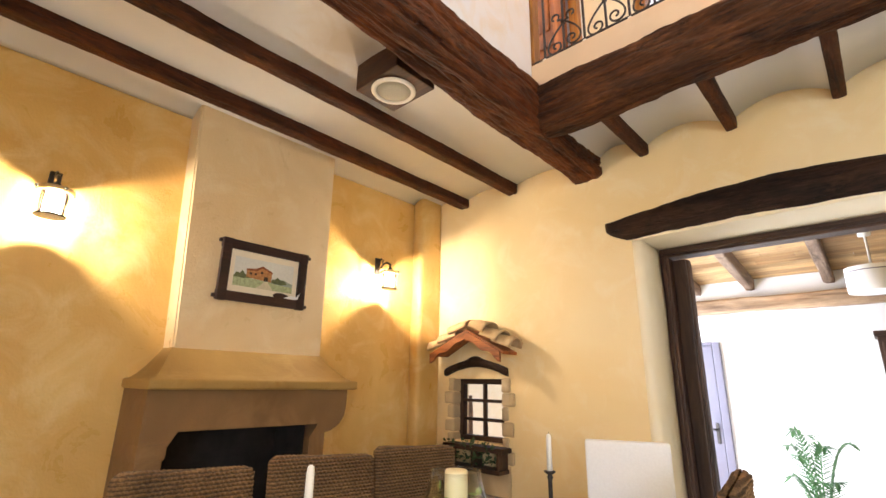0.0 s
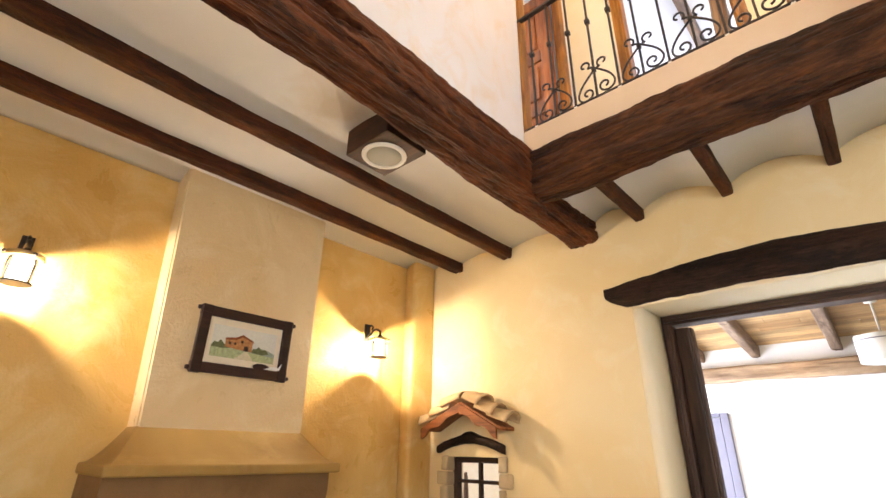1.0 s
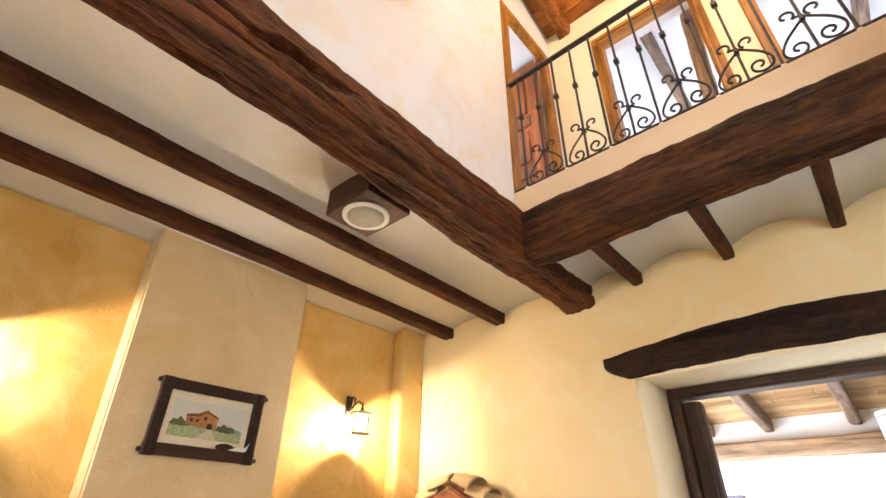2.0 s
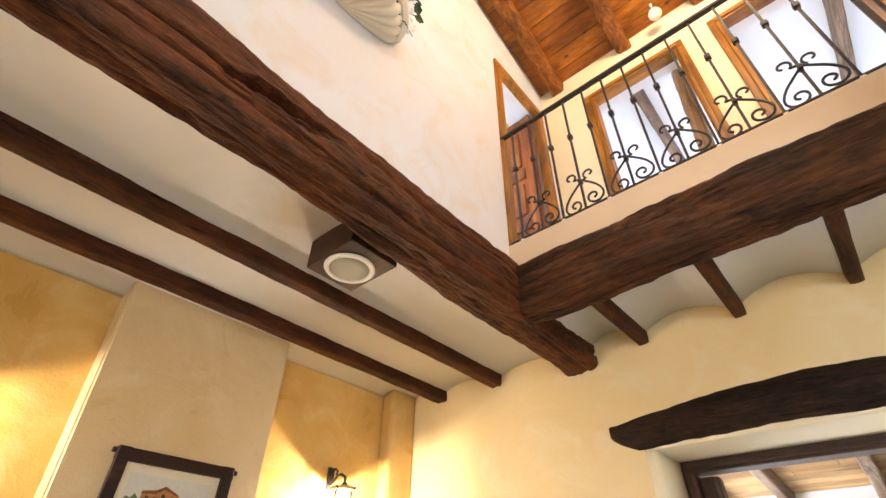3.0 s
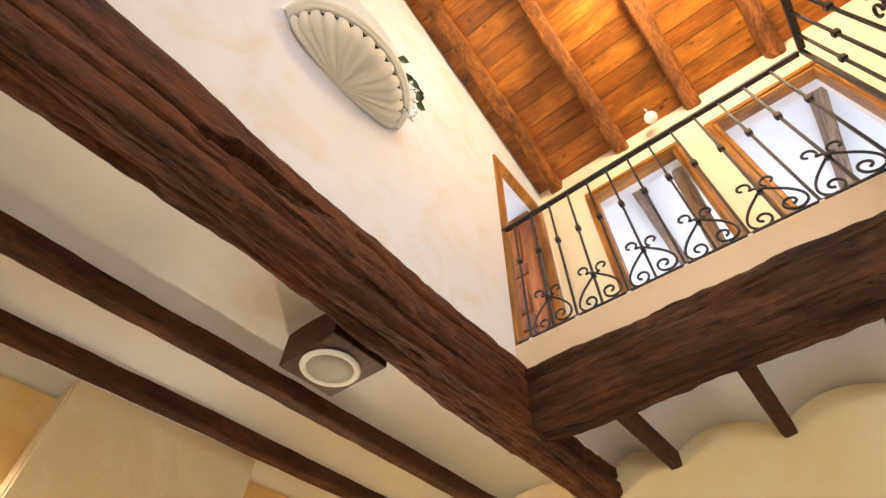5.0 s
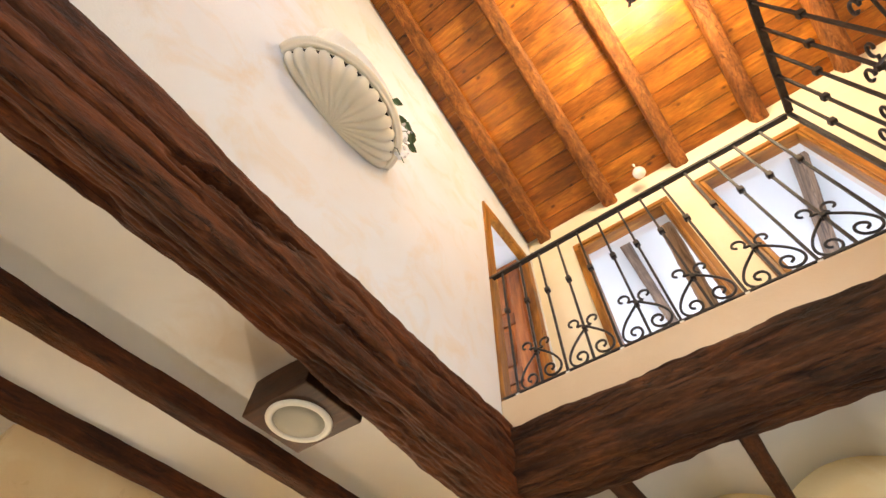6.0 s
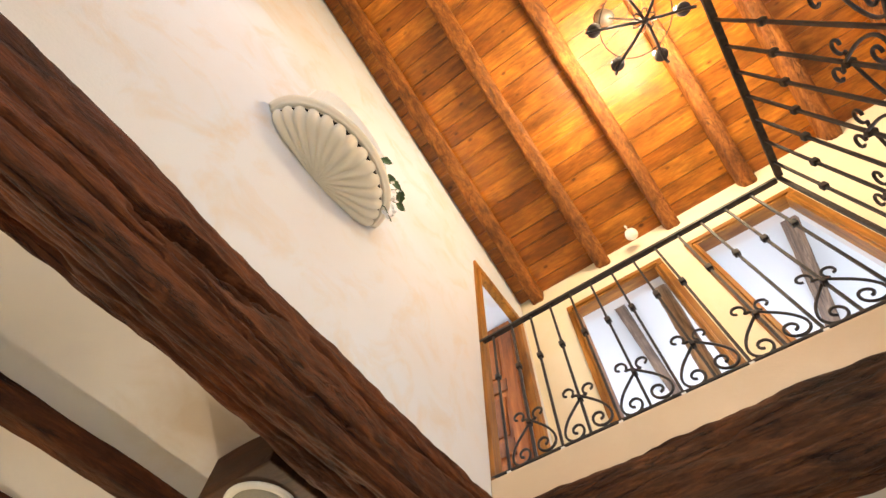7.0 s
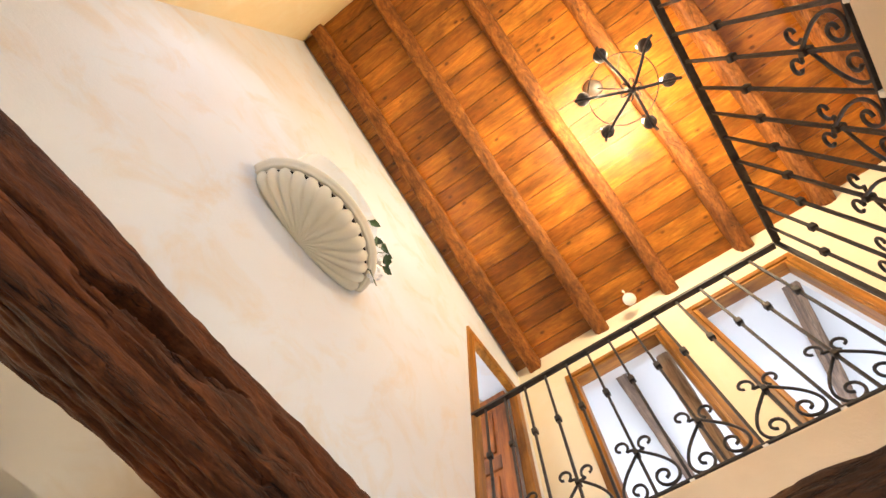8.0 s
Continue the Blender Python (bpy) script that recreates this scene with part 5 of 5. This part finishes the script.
def woven_panel(w, h, thick, arch):
    """A woven back: rope bumps in staggered rows on both faces, rounded at the top."""
    bm = bmesh.new()
    nu, nv = 150, 170
    for side in (1, -1):
        grid = []
        for j in range(nv + 1):
            row = []
            fz = j / nv
            for i in range(nu + 1):
                fu = i / nu
                y = (fu - 0.5) * w
                e = max(0.0, abs(fu - 0.5) * w - (w / 2 - 0.035))
                top = h - 0.035 + math.sqrt(max(0.0, 0.035 ** 2 - e * e)) - arch * (fu - 0.5)
                z = fz * top
                r = int(z / 0.0125)
                ph = (y / 0.016 + (0.5 if r % 2 else 0.0)) + 0.25 * (z / 0.0125 - r)
                bumpy = abs(math.sin(math.pi * ph)) ** 0.5 * abs(math.sin(math.pi * z / 0.0125)) ** 0.5
                edge = min(1.0, min(fu, 1 - fu) * w / 0.02, (1 - fz) * h / 0.02)
                d = thick / 2 * math.sqrt(max(0.0, 1 - (1 - edge) ** 2)) + 0.011 * bumpy * (0.4 + 0.6 * edge)
                d += 0.003 * noise.noise(Vector((y * 30, z * 30, side)))
                row.append(bm.verts.new((side * d, y + (0.004 * bumpy if edge < 0.6 else 0), z + (0.005 * bumpy if fz > 0.97 else 0))))
            grid.append(row)
        for j in range(nv):
            for i in range(nu):
                q = (grid[j][i], grid[j][i + 1], grid[j + 1][i + 1], grid[j + 1][i])
                bm.faces.new(q)
    bmesh.ops.remove_doubles(bm, verts=bm.verts, dist=0.0012)
    return bm


def seagrass_chair(label):
    """Faces +x; its back stands at local x = 0."""
    t = thing("dining_chair", label, "chair", "woven chairs round the table")
    bk = part("backrest", woven_panel(0.425, 0.50, 0.045, 0.02), SEAGRASS, t, smooth=True)
    bk.matrix_basis = Matrix.Translation((0.0, 0, 0.445)) @ Matrix.Rotation(radians(-5), 4, "Y")
    part("seat", boxed((0.02, 0.46, -0.22, 0.22, 0.38, 0.46), bevel=0.025), SEAGRASS, t)
    for x in (0.03, 0.41):
        for y in (-0.20, 0.165):
            part("leg", boxed((x, x + 0.035, y, y + 0.035, 0.0, 0.38), bevel=0.005), DARKWOOD, t)
    return t


c1 = seagrass_chair("brown woven seagrass dining chair at the table")
c1.matrix_world = Matrix.Translation((-0.245, 0.965, 0)) @ Matrix.Rotation(radians(-4), 4, "Z")
copy_thing(c1, Matrix.Translation((-0.225, 1.455, 0)) @ Matrix.Rotation(radians(-13), 4, "Z"))
copy_thing(c1, Matrix.Translation((-0.19, 1.925, 0)) @ Matrix.Rotation(radians(-11), 4, "Z"))
copy_thing(c1, Matrix.Translation((0.97, 2.13, 0)) @ Matrix.Rotation(radians(186), 4, "Z"))
wc = thing("white_chair", "white linen-covered chair at the table's end", "chair")
part("backrest", boxed((0.165, 0.575, 2.83, 2.895, 0.42, 0.952), bevel=0.012), LINEN, wc)
part("seat", boxed((0.165, 0.575, 2.42, 2.835, 0.40, 0.47), bevel=0.015), LINEN, wc)
for x in (0.175, 0.53):
    for y in (2.45, 2.84):
        part("leg", boxed((x, x + 0.035, y, y + 0.035, 0.0, 0.40)), DARKWOOD, wc)
wc.matrix_world = Matrix.Translation((0.37, 2.86, 0)) @ Matrix.Rotation(radians(24), 4, "Z") @ Matrix.Translation((-0.37, -2.86, 0))


def taper_candle(x, y, top, label):
    t = thing("candlestick", label, "candlestick", "candlesticks on the table", at=(x, y, 0.75))
    h = top - 0.75
    cup = h - 0.13
    part("stand", lathe(bmesh.new(), [(0.045, 0.0), (0.045, 0.006), (0.012, 0.016), (0.008, 0.03), (0.008, cup - 0.03), (0.012, cup - 0.022), (0.007, cup - 0.014), (0.022, cup - 0.004), (0.022, cup), (0.010, cup + 0.001)], 18), IRON, t, "black iron candlestick", True)
    part("candle", lathe(bmesh.new(), [(0.0105, cup), (0.010, h - 0.02), (0.008, h - 0.004), (0.003, h)], 16), WAX, t, "white taper candle", True)
    part("wick", tube(bmesh.new(), [(0, 0, h - 0.002), (0.001, 0, h + 0.006)], 0.001, 5), SOIL, t)


taper_candle(0.365, 1.0, 1.031, "black iron candlestick with a white taper candle")
taper_candle(0.425, 2.0, 1.044, "tall black iron candlestick with a white candle")
hu = thing("hurricane_lamp", "clear glass hurricane bowl with a cream pillar candle", "candle holder", at=(0.432, 1.455, 0.75))
part("glass", lathe(bmesh.new(), [(0.05, 0.0), (0.085, 0.03), (0.105, 0.08), (0.10, 0.13), (0.082, 0.19), (0.074, 0.228), (0.071, 0.228), (0.079, 0.19), (0.097, 0.13), (0.102, 0.08), (0.082, 0.034), (0.045, 0.006)], 36, caps=True), BOWLGLASS, hu, "clear glass bowl", True).visible_shadow = False
part("candle", lathe(bmesh.new(), [(0.034, 0.008), (0.034, 0.222), (0.031, 0.229), (0.012, 0.224)], 24), WAXCREAM, hu, "cream pillar candle", True)
bm = bmesh.new()
for k in range(50):
    a = rl.uniform(0, 6.28)
    c = Vector((0.062 * math.cos(a), 0.062 * math.sin(a), rl.uniform(0.03, 0.17)))
    leaf_mesh(bm, c, rand_dir(rl) * 0.5 + Vector((0, 0, 0.4)), rand_dir(rl), 0.03, 0.02)
part("moss", bm, MOSS, hu, "green moss inside the bowl")

# ---- garden room things ----
dr = thing("garden_room_door", "blue-grey painted door with a dark lever handle", "door")
part("door_panel", boxed((-0.73, -0.05, 6.555, 6.595, -0.35, 1.69), bevel=0.004), GREYPAINT, dr)
part("casing", boxed((-0.045, 0.035, 6.545, 6.60, -0.35, 1.735), bevel=0.01), GREYPAINT, dr)
part("casing", boxed((-0.81, -0.735, 6.545, 6.60, -0.35, 1.735), bevel=0.01), GREYPAINT, dr)
part("casing", boxed((-0.735, -0.045, 6.545, 6.60, 1.695, 1.735), bevel=0.008), GREYPAINT, dr)
hd = part("handle_plate", boxed((-0.115, -0.080, 6.543, 6.556, 0.62, 0.84), bevel=0.004), IRON, dr)
part("lever", tube(bmesh.new(), [(-0.098, 6.55, 0.77), (-0.098, 6.50, 0.77), (-0.13, 6.492, 0.772), (-0.22, 6.492, 0.768)], 0.010, 8), IRON, hd, smooth=True)

pd = thing("pendant_lamp", "white drum pendant lamp in the garden room", "pendant lamp", at=(1.475, 5.40, 0.0))
part("shade", lathe(bmesh.new(), [(0.178, 2.19), (0.180, 2.185), (0.180, 1.99), (0.176, 1.985), (0.172, 1.985), (0.174, 2.19)], 40, caps=False), DRUM, pd, "white fabric drum shade", True)
part("shade_band", lathe(bmesh.new(), [(0.1815, 2.155), (0.1815, 2.148), (0.1805, 2.148), (0.1805, 2.155)], 40, caps=False), GREYPAINT, pd)
part("diffuser", lathe(bmesh.new(), [(0.1715, 1.987), (0.1715, 1.995)], 32), DRUM, pd)
part("rod", tube(bmesh.new(), [(0, 0, 2.0), (0, 0, 2.52)], 0.008, 8), OFFWHITE, pd)
part("ceiling_rose", lathe(bmesh.new(), [(0.012, 2.45), (0.042, 2.458), (0.045, 2.52), (0.045, 2.60)], 20), OFFWHITE, pd, smooth=True)

pm = thing("palm", "green potted palm against the white wall", "palm", at=(0.84, 5.6, -0.36))
part("pot", lathe(bmesh.new(), [(0.12, 0.0), (0.16, 0.26), (0.175, 0.27), (0.175, 0.30), (0.15, 0.30), (0.145, 0.24), (0.01, 0.24)], 28), TERRACOTTA, pm, "terracotta pot", True)
rp = random.Random(5)
for k in range(10):
    a = 2 * math.pi * k / 10 + rp.uniform(-0.2, 0.2)
    reach, rise = rp.uniform(0.10, 0.34), rp.uniform(0.70, 1.25)
    pts = []
    for i in range(15):
        f = i / 14
        pts.append(Vector((math.cos(a) * reach * f ** 1.4, math.sin(a) * reach * f ** 1.4, 0.24 + rise * (f * 1.35 - 0.55 * f ** 3))))
    fr = part("frond", tube(bmesh.new(), pts, 0.006, 5, taper=lambda f: 1.1 - f), PALMLEAF, pm)
    bm = bmesh.new()
    for i in range(4, 15):
        d = (pts[i] - pts[i - 1]).normalized()
        side = d.cross(Vector((0, 0, 1))).normalized()
        for s in (-1, 1):
            for q in (0.0, 0.5):
                c = pts[i - 1].lerp(pts[i], q)
                leaf_mesh(bm, c, side * s + d * 0.9 - Vector((0, 0, 0.35)), Vector((0, 0, 1)), rp.uniform(0.12, 0.19) * (1.2 - 0.5 * i / 14), 0.022)
    part("leaf_spray", bm, PALMLEAF, fr)

cb = thing("wardrobe", "dark wooden wardrobe against the white wall", "wardrobe")
part("body", boxed((1.405, 2.3, 6.2, 6.59, -0.36, 1.70), bevel=0.006), DARKWOOD, cb)
part("cornice", boxed((1.385, 2.32, 6.17, 6.59, 1.70, 1.75), bevel=0.01), DARKWOOD_X, cb)
for a, b2 in ((1.43, 1.84), (1.86, 2.27)):
    part("door", boxed((a, b2, 6.175, 6.205, -0.28, 1.66), bevel=0.008), DARKWOOD, cb)
